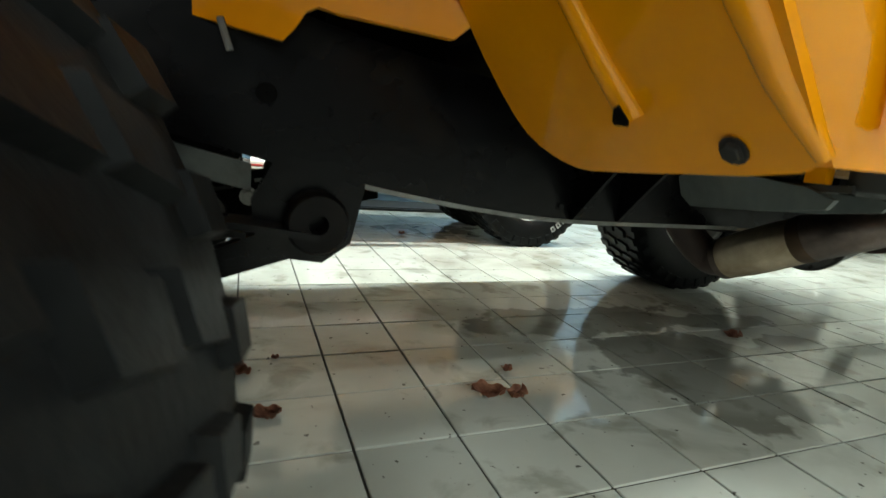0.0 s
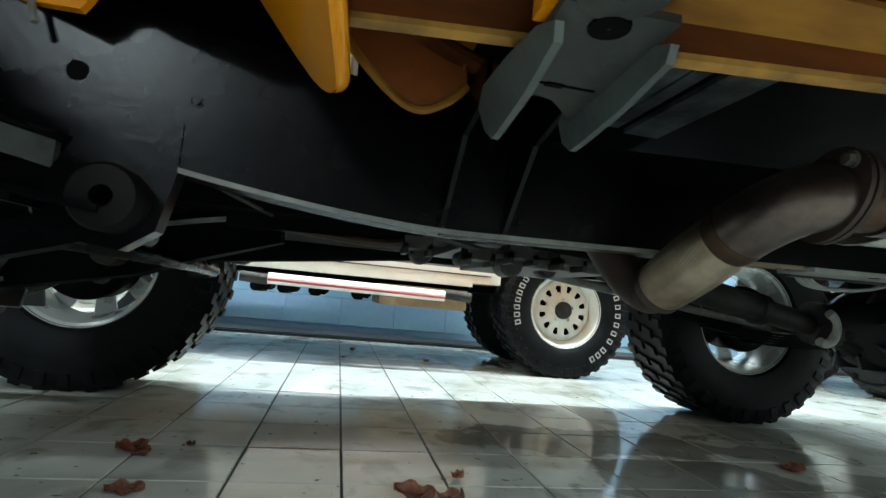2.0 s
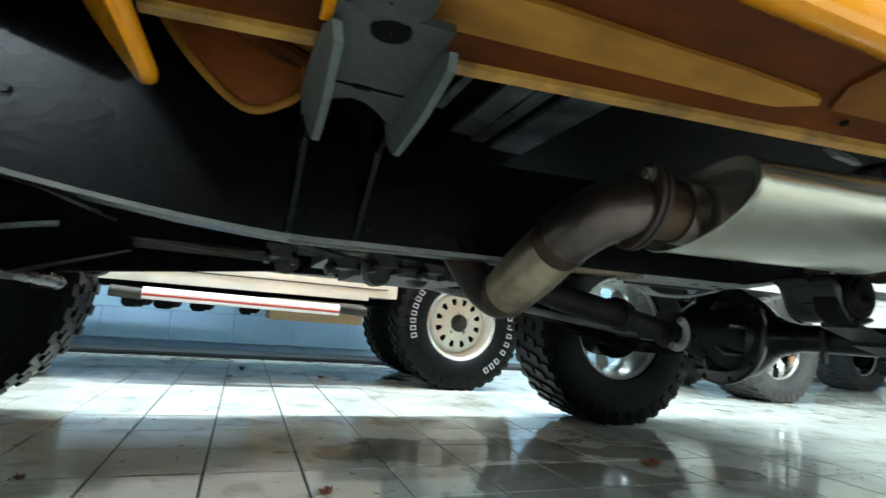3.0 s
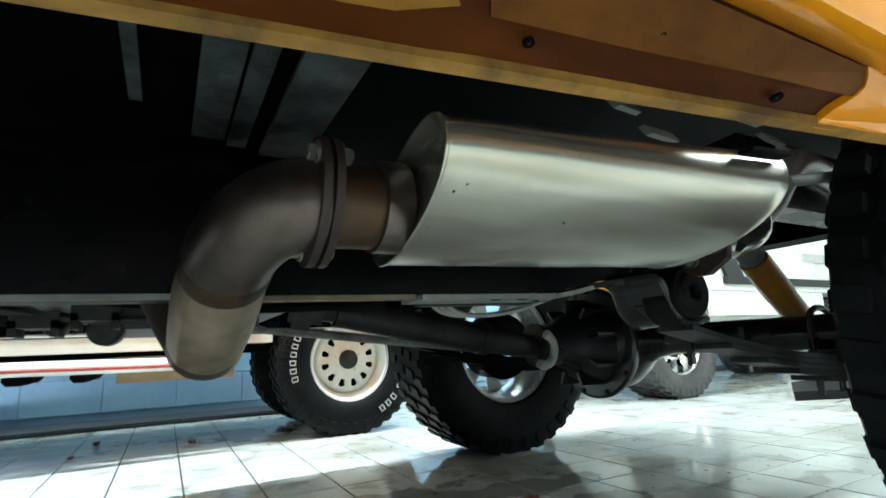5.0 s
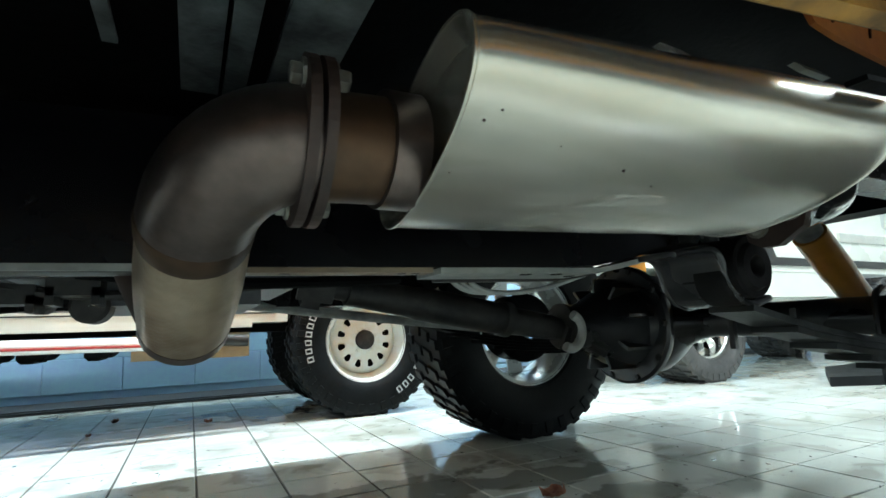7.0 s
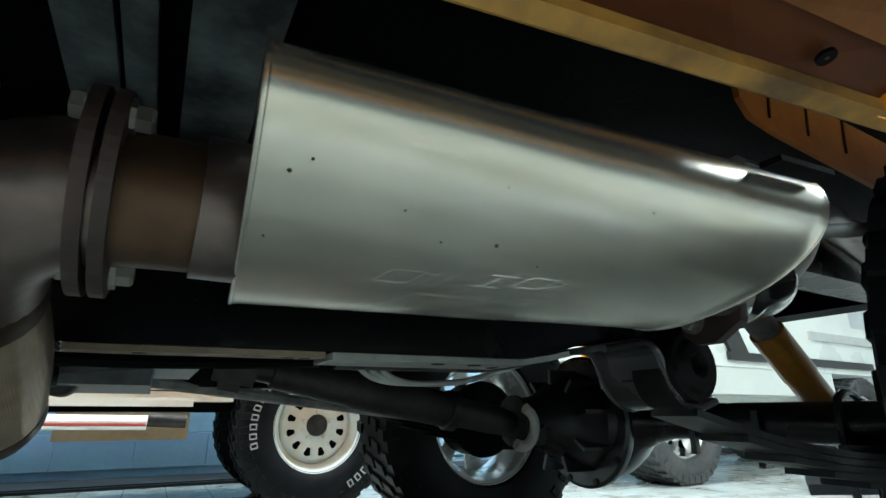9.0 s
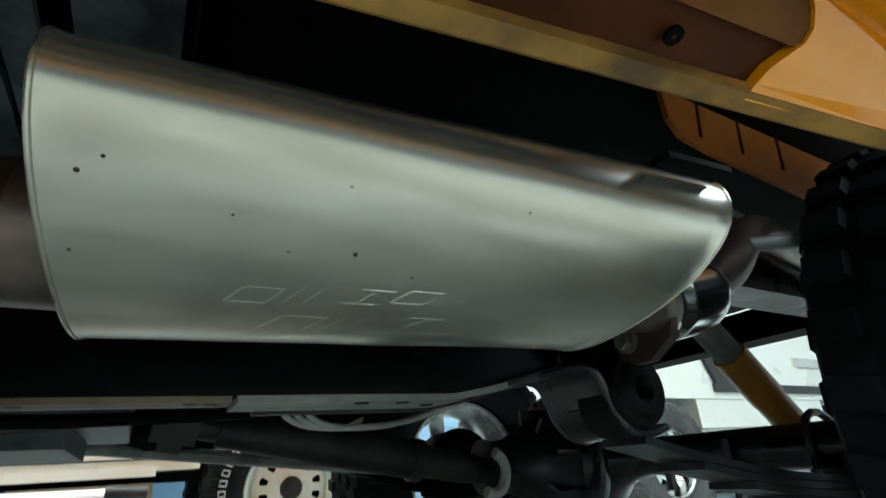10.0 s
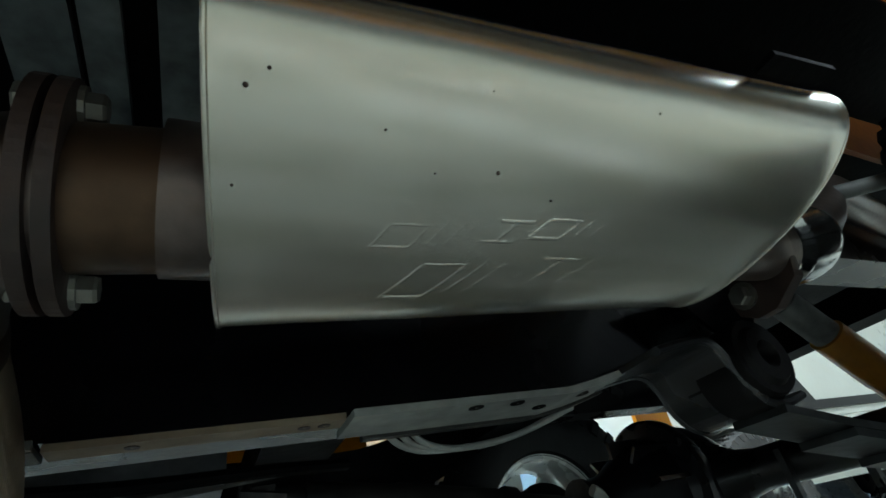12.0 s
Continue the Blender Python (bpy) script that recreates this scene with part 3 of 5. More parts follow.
part("mount_rubber", lathe(bmesh.new(), [(0.001, 0), (0.022, 0), (0.028, 0.004), (0.030, 0.012), (0.030, 0.03), (0.001, 0.03)], 28), SHADEGREY, mount, "dark grey body mount cushion", smooth=True).matrix_local = pose(0.434, 0.239, 0.527, 90)
part("yellow_tab", boxes((0.399, 0.409, 0.270, 0.287, 0.534, 0.552)), YELLOW, mount, "small yellow tab", bevel=0.002)
for px in (0.414, 0.497):
    bm = prism(bmesh.new(), [(RAIL, 0.442), (RAIL - 0.010, 0.444), (0.575, 0.49), (0.53, 0.535), (0.45, 0.552), (0.45, 0.59), (RAIL, 0.60)], lambda u, v, w, px=px: V(px + w, u, v), 0.006)
    part("gusset", bm, BLACK, car, "black gusset plate on the rail", bevel=0.0015)

# floor pan with pressed ribs, stepped up behind; its shaded parts coloured near-black
pan = part("floor_pan", boxes((0.30, 0.86, 0.25, 2 * YC - 0.25, 0.70, 0.715)), SHADEBLACK, car, "floor pan with its shade in the colour, grey pressed panels")
for xa, xb, ya, yb in ((0.690, 0.733, 0.32, 0.80), (0.738, 0.764, 0.32, 0.82), (0.787, 0.857, 0.30, 0.84)):
    bm = bmesh.new()
    box(bm, xa, xb, ya, yb, 0.691, 0.6995)
    part("pressed_panel", bm, PAN, pan, "grey undercoated floor pressing", bevel=0.003)
part("pan_strap", boxes((0.62, 0.634, 0.50, 0.70, 0.684, 0.690)), PAN, pan, "grey strap under the floor")
part("floor_step", boxes((0.855, 0.865, 0.25, 2 * YC - 0.25, 0.70, 0.86)), SHADEBLACK, car)
part("floor_pan", boxes((0.86, 2.75, 0.30, 2 * YC - 0.30, 0.85, 0.865)), SHADEBLACK, car)
part("toe_board", boxes((0.29, 0.305, 0.45, 2 * YC - 0.45, 0.70, 1.0)), SHADEBLACK, car)
part("inner_sill_wall", prism(bmesh.new(), [(0.33, 0.35), (1.10, 0.243), (1.10, 0.253), (0.33, 0.36)], lambda u, v, w: V(u, v, 0.58 + w), 0.28), SHADEBLACK, car)
# light specks of bare metal on brackets above the muffler
for bx, by, bz, sx in ((1.275, 0.53, 0.725, 0.022), (1.335, 0.52, 0.685, 0.03), (1.575, 0.52, 0.755, 0.03), (1.65, 0.52, 0.728, 0.02), (1.71, 0.52, 0.712, 0.02)):
    part("hanger_bracket", prism(bmesh.new(), [(-sx, 0.0), (sx * 0.7, -0.008), (sx, 0.002), (sx * 0.8, 0.016), (-sx * 0.8, 0.022)], lambda u, v, w, bx=bx, by=by, bz=bz: V(bx + u, by + w + 0.8 * v, bz + v), 0.012), CARWHITE, car, "pale bare bracket", bevel=0.002)

# sill: outer skin, recessed underside, inner lip, jacking plate
SX0, SX1 = 0.33, 1.125


def lip_at(x):
    return 0.279 - 0.145 * (x - 0.8), 0.537 - 0.010 * (x - 0.8)


def strip(x0, x1, profile, n=10):
    """A body of constant profile laid along the lip: profile points as offsets (dy, dz) from it."""
    bm = bmesh.new()
    rows = []
    for i in range(n + 1):
        x = x0 + (x1 - x0) * i / n
        y, z = lip_at(x)
        rows.append([bm.verts.new((x, y + a, z + b)) for a, b in profile])
    m = len(profile)
    for a, b in zip(rows, rows[1:]):
        for k in range(m):
            bm.faces.new((a[k], a[(k + 1) % m], b[(k + 1) % m], b[k]))
    bm.faces.new(rows[0])
    bm.faces.new(rows[-1][::-1])
    return bm


bm = bmesh.new()
prof = [(0.188, 0.565), (0.172, 0.551), (0.163, 0.5455), (0.156, 0.5435), (0.150, 0.5445), (0.1455, 0.550), (0.144, 0.560), (0.149, 0.565), (0.149, 0.569), (0.144, 0.573), (0.143, 0.62), (0.143, 0.70), (0.165, 0.70), (0.165, 0.575), (0.184, 0.580)]
rows = [[bm.verts.new((x, y, z)) for y, z in prof] for x in (SX0, 0.6, 0.8, 1.0, 1.17, 1.33)]
for p, q in zip(rows, rows[1:]):
    for k in range(len(prof)):
        bm.faces.new((p[k], p[(k + 1) % len(prof)], q[(k + 1) % len(prof)], q[k]))
bm.faces.new(rows[0])
bm.faces.new(rows[-1][::-1])
sill = part("sill", bm, YELLOW, car, "glossy yellow sill tucked under, with a pressed line", smooth=True)


def on_sill(x, f, out):
    """A place on the inner sill wall between lip (f = 0) and skin (f = 1), lifted off it by out."""
    y, z = lip_at(x)
    lo, hi = V(x, y - 0.003, z + 0.006), V(x, 0.188, 0.567)
    d = hi - lo
    return lo + d * f + V(0, -d.z, d.y).normalized() * out * (1 if d.y < 0 else 1)


def sill_panel(outline, out, thick):
    return prism(bmesh.new(), outline, lambda u, v, w: on_sill(u, v, out - w), thick)


top_x = [0.285 + (SX1 - 0.285) * i / 8 for i in range(9)]
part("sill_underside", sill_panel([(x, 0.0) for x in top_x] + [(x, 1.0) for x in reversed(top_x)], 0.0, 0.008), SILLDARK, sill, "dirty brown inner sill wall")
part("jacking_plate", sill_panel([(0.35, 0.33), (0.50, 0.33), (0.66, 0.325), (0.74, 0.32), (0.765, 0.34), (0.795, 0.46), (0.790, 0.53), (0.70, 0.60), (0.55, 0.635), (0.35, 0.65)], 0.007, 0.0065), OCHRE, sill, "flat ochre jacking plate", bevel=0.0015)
part("closing_panel", sill_panel([(0.815, 0.42), (0.90, 0.44), (1.00, 0.50), (1.12, 0.56), (1.12, 0.97), (0.95, 0.97), (0.805, 0.97), (0.80, 0.70)], 0.004, 0.0035), MIDBROWN, sill, "mid brown closing panel", bevel=0.001)
part("sill_lip", strip(0.285, 1.40, [(-0.010, 0.002), (0.0, 0.0), (0.003, 0.002), (0.003, 0.07), (-0.002, 0.07), (-0.002, 0.012), (-0.010, 0.009)]), LIP, sill, "worn yellow pinch lip")
for hx, hf, hr in ((0.845, 0.30, 0.0035), (1.05, 0.30, 0.0045), (0.92, 0.62, 0.002)):
    p = on_sill(hx, hf, 0.0045)
    part("drain_hole", lathe(bmesh.new(), [(0.001, 0), (hr, 0), (hr, 0.002)], 16), SHADEBLACK, sill).matrix_local = pose(*p, 75)
bm = prism(bmesh.new(), [(0.36, 0.612), (0.98, 0.612), (1.03, 0.622), (1.055, 0.66), (1.06, 0.75), (1.10, 1.02), (0.36, 1.02)], lambda u, v, w: V(u, 0.130 + w, v), 0.016)
door = part("door", bm, YELLOW, car, "glossy yellow door", bevel=0.005)
part("door_seal", boxes((0.36, 1.06, 0.1435, 0.15, 0.604, 0.64)), BLACKPLASTIC, door)

# front fender: rear wall of the wheel arch, leaning forward as it rises; inner apron; outer skin
def arch(u, v, w):
    return V(0.285 - 0.8 * (v - 0.53) - w, u, v - 0.6 * w)


outline = [(0.184, 0.552), (0.20, 0.545), (0.24, 0.540), (0.29, 0.537), (0.347, 0.533), (0.413, 0.5295), (0.435, 0.5305), (0.455, 0.535), (0.472, 0.541), (0.489, 0.550), (0.502, 0.562), (0.510, 0.580), (0.512, 0.60), (0.511, 0.633), (0.506, 0.66), (0.497, 0.69), (0.48, 0.80), (0.48, 0.98), (0.184, 0.98)]
fender = part("front_fender", prism(bmesh.new(), outline, arch, 0.008), YELLOW, car, "glossy yellow wheel arch panel", bevel=0.003)
edge = [V(*arch(u, v + 0.004, 0.001)) for u, v in outline[1:16]]
part("rolled_edge", sweep(bmesh.new(), curve(edge, 3), 0.0070, 14), YELLOW, fender, smooth=True)
part("pressed_channel", sweep(bmesh.new(), [V(*arch(u, v, 0.006)) for u, v in ((0.349, 0.70), (0.337, 0.655), (0.330, 0.613), (0.321, 0.577))], [0.008, 0.010, 0.012, 0.013], 14), YELLOW, fender, smooth=True)
part("slot", prism(bmesh.new(), [(0.320, 0.588), (0.313, 0.590), (0.310, 0.5785), (0.313, 0.5755), (0.327, 0.5765), (0.328, 0.5795)], lambda u, v, w: arch(u, v, 0.0195 + w), 0.001), SHADEBLACK, fender, "dark drain slot")
part("corner_crease", sweep(bmesh.new(), [V(*arch(u, v, 0.005)) for u, v in ((0.186, 0.553), (0.192, 0.573), (0.198, 0.594), (0.203, 0.63), (0.21, 0.76))], [0.005, 0.008, 0.010, 0.012, 0.014], 12), YELLOW, fender, smooth=True)
bm = bmesh.new()
rows = []
for i in range(9):
    z = 0.545 + 0.055 * i
    xa = 0.285 - 0.8 * (z - 0.53)
    bulge = 0.012 * math.sin(min(1, i / 3) * math.pi / 2)
    rows.append([bm.verts.new(p) for p in ((xa - 0.004, 0.185, z), (xa + 0.02, 0.178 - bulge, z), (xa + 0.06, 0.176 - bulge, z), (0.42, 0.168 - bulge, z), (0.42, 0.188, z), (xa, 0.198, z))])
for a, b in zip(rows, rows[1:]):
    for k in range(6):
        bm.faces.new((a[k], a[(k + 1) % 6], b[(k + 1) % 6], b[k]))
bm.faces.new(rows[0])
bm.faces.new(rows[-1])
part("outer_skin", bm, YELLOW, fender, smooth=True)
part("skin_fold", sweep(bmesh.new(), [V(0.285, 0.160, 0.565), V(0.262, 0.158, 0.63), V(0.21, 0.155, 0.72)], 0.009, 10), YELLOW, fender, smooth=True)
part("bolt", hexbolt(bmesh.new(), arch(0.2395, 0.5565, 0.0085), (-1, 0, -0.8), 0.0080, 0.006), DUSTY, fender, "dull dark steel bolt")
bm = prism(bmesh.new(), [(-0.75, 0.70), (-0.25, 0.67), (-0.118, 0.651), (-0.09, 0.645), (-0.006, 0.628), (0.004, 0.639), (0.017, 0.659), (0.028, 0.664), (0.047, 0.659), (0.158, 0.643), (0.178, 0.662), (0.165, 0.70), (0.165, 0.98), (-0.75, 0.98)], lambda u, v, w: V(u, 0.585 - 0.47 * u + w, v), 0.012)
part("inner_apron", bm, YELLOW, fender, "yellow inner apron above the rail", bevel=0.003)
part("clip", tube([(-0.068, 0.612, 0.645), (-0.058, 0.607, 0.613)], 0.004, 8, 1), GREYLIP, fender, smooth=True)
# dull brown cowl side behind the arch panel
COWL = [(0.268, 0.628), (0.295, 0.595), (0.335, 0.560), (0.364, 0.551),
        (0.395, 0.568), (0.41, 0.585), (0.405, 0.64), (0.40, 0.80), (0.268, 0.80)]
bm = prism(bmesh.new(), COWL, lambda u, v, w: V(u, 0.515 + w, v), 0.010)
cowl = part("cowl_side", bm, COWLRED, car, "dull red-brown cowl side panel", bevel=0.003)
part("cowl_edge", sweep(bmesh.new(), curve([V(u, 0.516, v) for u, v in COWL[:6]], 4), 0.005, 10), OCHRE, cowl, "ochre rolled edge", smooth=True)
part("cowl_rib", prism(bmesh.new(), [(0.395, 0.625), (0.405, 0.60), (0.425, 0.66), (0.415, 0.70), (0.39, 0.70)], lambda u, v, w: V(u, 0.508 + w, v), 0.006), OCHRE, cowl)
part("cross_tube", tube([(0.31, 0.40, 0.60), (0.37, 0.50, 0.62), (0.46, 0.52, 0.60)], 0.011, 10, 4), SILLDARK, car, "brown pipe under the floor", smooth=True)

# upper body, seen only as glossy yellow above and as the thing that shades the floor
for pname, dims in (("waist", (0.26, 2.62, 0.17, 2 * YC - 0.17, 0.98, 1.08)), ("cabin", (0.30, 2.62, 0.24, 2 * YC - 0.24, 1.08, 1.72)), ("bonnet", (-0.95, 0.27, 0.45, 2 * YC - 0.45, 0.92, 1.06)), ("roof", (0.30, 2.62, 0.19, 2 * YC - 0.19, 1.72, 1.80))):
    part(pname, boxes(dims), YELLOW, car, "yellow painted panel", bevel=0.02)
for s in (0, 1):
    yy = 0.16 if not s else 2 * YC - 0.18
    part("front_wing", boxes((-0.95, 0.30, min(yy, yy), yy + 0.02, 0.86, 1.02)), YELLOW, car, bevel=0.006)
    part("wing_top", boxes((-0.95, 0.30, 0.16 if not s else 2 * YC - 0.5, 0.5 if not s else 2 * YC - 0.16, 1.02, 1.04)), YELLOW, car)
    part("rear_quarter", boxes((2.44, 2.62, yy, yy + 0.02, 0.60, 1.0)), YELLOW, car, bevel=0.006)
    part("rear_arch_skin", boxes((1.35, 2.30, yy, yy + 0.02, 0.86, 1.0)), YELLOW, car, bevel=0.006)
part("sill", boxes((0.30, 1.30, 2 * YC - 0.22, 2 * YC - 0.16, 0.54, 0.98)), YELLOW, car, "yellow far side sill and door skin", bevel=0.008)
# foot before the rear wheel: its front edge runs in an S from the lip up to the tucked skin
foot = [(1.107, 0.0), (1.107, 0.16), (1.109, 0.33), (1.114, 0.48), (1.119, 0.62), (1.118, 0.75), (1.111, 0.88), (1.10, 1.0), (1.32, 1.0), (1.30, 0.5), (1.28, 0.0)]
part("quarter_foot", sill_panel(foot, 0.006, 0.010), YELLOW, sill, "glossy yellow panel foot before the rear wheel", bevel=0.002)
part("rear_quarter_front", prism(bmesh.new(), [(1.06, 0.625), (1.33, 0.60), (1.40, 0.72), (1.52, 0.86), (1.55, 0.98), (1.06, 0.98)], lambda u, v, w: V(u, 0.139 + w, v), 0.018), YELLOW, car, "glossy yellow quarter panel", bevel=0.004)
# inner wheel housing above the muffler's rear end
house = [(1.44, 0.80), (1.46, 0.775), (1.52, 0.765), (1.80, 0.745), (2.10, 0.74), (2.25, 0.76), (2.25, 0.98), (1.44, 0.98)]
housing = part("wheel_housing", prism(bmesh.new(), house, lambda u, v, w: V(u, 0.46 + w, v), 0.008), BROWN, car, "dull brown-orange inner wheel housing", bevel=0.002)
for sx in (1.50, 1.60, 1.71):
    part("housing_seam", prism(bmesh.new(), [(sx, 0.785), (sx + 0.004, 0.785), (sx + 0.03, 0.90), (sx + 0.026, 0.90)], lambda u, v, w: V(u, 0.4575 + w, v), 0.002), SILLDARK, housing)
# wheels of the yellow car
for x in (AXF, AXR):
    for yy, s in ((1.735, 1), (2 * YC - 1.735, -1)):
        w = steel_wheel("wheel", car, RW, 0.255, 0.198, RUBBER, SILVER, s, "plain", "silver steel wheel")
        near = x == AXF and s < 0  # this front wheel is turned a little and stands further out
        w.matrix_local = pose(x, yy - (0.055 if near else 0), RW - 0.008, 0, 20 * x, -6 if near else 0)

# axles
def axle(x, name, dy, diff_side):
    prof = [(0.001, 0.30), (0.034, 0.30), (0.036, 0.84), (0.045, 0.885), (0.062, 0.925), (0.098, 0.968), (0.124, 1.008), (0.134, 1.06), (0.124, 1.12), (0.098, 1.17), (0.062, 1.235), (0.045, 1.30), (0.036, 1.40), (0.034, 1.70), (0.001, 1.70)]
    bm = lathe(bmesh.new(), [(r, y + dy - 1.06 if 0.5 < y < 1.6 else y) for r, y in prof], 40)
    a = part(name, bm, GLOSSBLACK, car, "black banjo axle housing", smooth=True)
    a.matrix_local = pose(x, 0, 0.377)
    # carrier with ribs, on the pinion side
    bm = lathe(bmesh.new(), [(0.150, -0.010), (0.153, -0.004), (0.153, 0.008), (0.146, 0.014), (0.112, 0.016), (0.102, 0.06), (0.078, 0.11), (0.056, 0.15), (0.050, 0.20), (0.001, 0.20)], 44)
    part("differential", bm, GLOSSBLACK, a, "black differential carrier", smooth=True).matrix_local = pose(diff_side * 0.055, dy, 0, 0, 0, -90 * diff_side)
    for k in range(9):
        bm = boxes((-0.004, 0.004, 0.016, 0.10, 0.04, 0.118))
        part("carrier_rib", bm, GLOSSBLACK, a).matrix_local = pose(diff_side * 0.055, dy, 0, 0, 0, -90 * diff_side) @ pose(0, 0, 0, 0, 40 * k, 0)
    for k in range(10):
        ang = k * math.tau / 10
        part("carrier_bolt", hexbolt(bmesh.new(), (diff_side * 0.068, dy + 0.14 * math.cos(ang), 0.14 * math.sin(ang)), (diff_side, 0, 0), 0.007, 0.007), DUSTY, a)
    part("companion_flange", lathe(bmesh.new(), [(0.001, 0.0), (0.052, 0.0), (0.056, 0.004), (0.056, 0.014), (0.001, 0.014)], 32), DUSTY, a, smooth=True).matrix_local = pose(diff_side * 0.256, dy, 0, 0, 0, -90 * diff_side)
    return a


ra = axle(AXR, "rear_axle", 1.13, -1)
axle(AXF, "front_axle", 1.12, 1)
for yy in (0.49,):
    part("spring_seat", boxes((-0.055, 0.055, yy, yy + 0.09, -0.042, -0.031)), GLOSSBLACK, ra, bevel=0.003)
    for ux in (-0.04, 0.04):
        for uy in (yy + 0.004, yy + 0.086):
            part("u_bolt", tube([(ux, uy, -0.115), (ux, uy, 0.02), (ux * 0.4, uy, 0.046), (0, uy, 0.048)], 0.006, 8, 3), GLOSSBLACK, ra, smooth=True)
for yy, ln in ((0.70, 0.075), (0.83, 0.06)):
    part("bracket_tab", boxes((-0.05, -0.038, yy, yy + 0.012, -ln, 0.02)), GLOSSBLACK, ra, bevel=0.002)

# propeller shafts
bm = bmesh.new()
line = [V(0.93, 1.12, 0.475).lerp(V(1.535, 1.135, 0.370), t) for t in (0, 0.10, 0.101, 0.34, 0.36, 0.70, 0.705, 0.74, 0.745, 0.90, 1.0)]
sweep(bm, line, [0.022, 0.022, 0.030, 0.033, 0.036, 0.036, 0.041, 0.041, 0.031, 0.031, 0.026], 24)
shaft = part("propeller_shaft", bm, DUSTY, car, "dusty dark propeller shaft", smooth=True)
for p, r in (((1.552, 1.132, 0.367), 0.044), ((0.925, 1.12, 0.476), 0.044)):
    bm = bmesh.new()
    box(bm, -0.034, 0.034, -r, -r + 0.012, -0.02, 0.02)
    box(bm, -0.034, 0.034, r - 0.012, r, -0.02, 0.02)
    box(bm, -0.018, 0.018, -0.018, 0.018, -r, r)
    part("universal_joint", bm, DUSTY, shaft, bevel=0.004).matrix_local = pose(*p, 25, 9, 0)
bm = bmesh.new()
ringline = [V(1.515 + 0.034 * math.cos(a), 1.075, 0.366 + 0.040 * math.sin(a)) for a in [math.radians(q) for q in range(-120, 75, 12)]]
sweep(bm, ringline, 0.0115, 10)
part("joint_yoke", bm, PALE, shaft, "pale worn yoke ear", smooth=True)
part("propeller_shaft", tube([(0.45, 1.2, 0.46), (-0.20, 1.12, 0.385)], 0.026, 20, 2), SHADEBLACK, car, smooth=True)
part("cross_strut", tube([(0.72, 1.30, 0.46), (1.30, 1.42, 0.40), (1.72, 1.46, 0.355)], 0.012, 10, 4), GREYLIP, car, "pale thin brace bar", smooth=True)

# engine and bulkhead added as a near-black fill hiding the bonnet's bright underside
engine = part("engine_block", boxes((-0.80, 0.10, 0.76, 1.24, 0.58, 0.90)), SHADEBLACK, car, "near-black engine block", bevel=0.03)
part("bulkhead", boxes((0.06, 0.235, 0.735, 1.27, 0.60, 0.93)), SHADEBLACK, engine, "dark bulkhead behind the engine", bevel=0.01)
part("sump", prism(bmesh.new(), [(-0.75, 0.59), (-0.70, 0.50), (-0.30, 0.48), (-0.05, 0.52), (0.0, 0.59)], lambda u, v, w: V(u, 0.84 + w, v), 0.32), SHADEBLACK, engine, "dark oil sump", bevel=0.015)
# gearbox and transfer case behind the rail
gear = part("gearbox", boxes((0.02, 0.62, 0.86, 1.14, 0.47, 0.66), (0.10, 0.45, 0.90, 1.10, 0.445, 0.48)), SHADEBLACK, car, "near-black gearbox casing", bevel=0.02)
part("transfer_case", boxes((0.52, 0.86, 0.82, 1.26, 0.455, 0.62), (0.58, 0.80, 0.88, 1.20, 0.425, 0.47)), CAST, gear, "oily grey alloy transfer case", bevel=0.022)
for gx, gy, gz, gr, gl in ((0.44, 0.93, 0.432, 0.020, 0.05), (0.60, 0.90, 0.425, 0.022, 0.06), (0.70, 0.96, 0.43, 0.018, 0.05), (0.53, 0.98, 0.435, 0.015, 0.05)):
    part("drain_boss", lathe(bmesh.new(), [(0.001, -gl / 2), (gr * 0.8, -gl / 2), (gr, -gl / 2 + 0.006), (gr, gl / 2 - 0.006), (gr * 0.8, gl / 2), (0.001, gl / 2)], 20), DUSTY, gear, smooth=True).matrix_local = pose(gx, gy, gz)
for gx, gy, gz in ((0.40, 0.86, 0.445), (0.505, 0.83, 0.435), (0.57, 0.80, 0.442), (0.66, 0.80, 0.44)):
    part("mount_clip", boxes((gx, gx + 0.05, gy, gy + 0.05, gz - 0.01, gz + 0.012), (gx, gx + 0.008, gy, gy + 0.05, gz - 0.02, gz), (gx + 0.042, gx + 0.05, gy, gy + 0.05, gz - 0.02, gz)), DUSTY, gear, bevel=0.002)
part("skid_bar", tube([(0.20, 0.92, 0.452), (0.34, 0.90, 0.440), (0.42, 0.88, 0.446)], 0.008, 8, 4), RUSTPIPE, gear, "rust-brown bar", smooth=True)
part("gear_linkage", tube([(0.42, 0.83, 0.462), (0.60, 0.84, 0.435), (0.80, 0.86, 0.45), (0.95, 0.9, 0.47)], 0.006, 8, 5), DUSTY, gear, smooth=True)
part("handbrake_cable", tube([(0.60, 0.78, 0.455), (0.72, 0.77, 0.445), (0.80, 0.78, 0.445), (0.90, 0.80, 0.45), (1.0, 0.86, 0.46)], 0.007, 8, 6), SHADEBLACK, gear, smooth=True)

# front arms beyond the rail
arm = part("radius_arm", sweep(bmesh.new(), [V(0.19, 0.93, 0.447), V(0.05, 0.98, 0.425), V(-0.07, 1.02, 0.395), V(-0.30, 1.06, 0.355)], [0.45, 0.8, 1.0, 1.1], ring=[(-0.018, -0.050), (0.018, -0.050), (0.018, 0.055), (-0.018, 0.055)]), SHADEBLACK, car, "black radius arm")
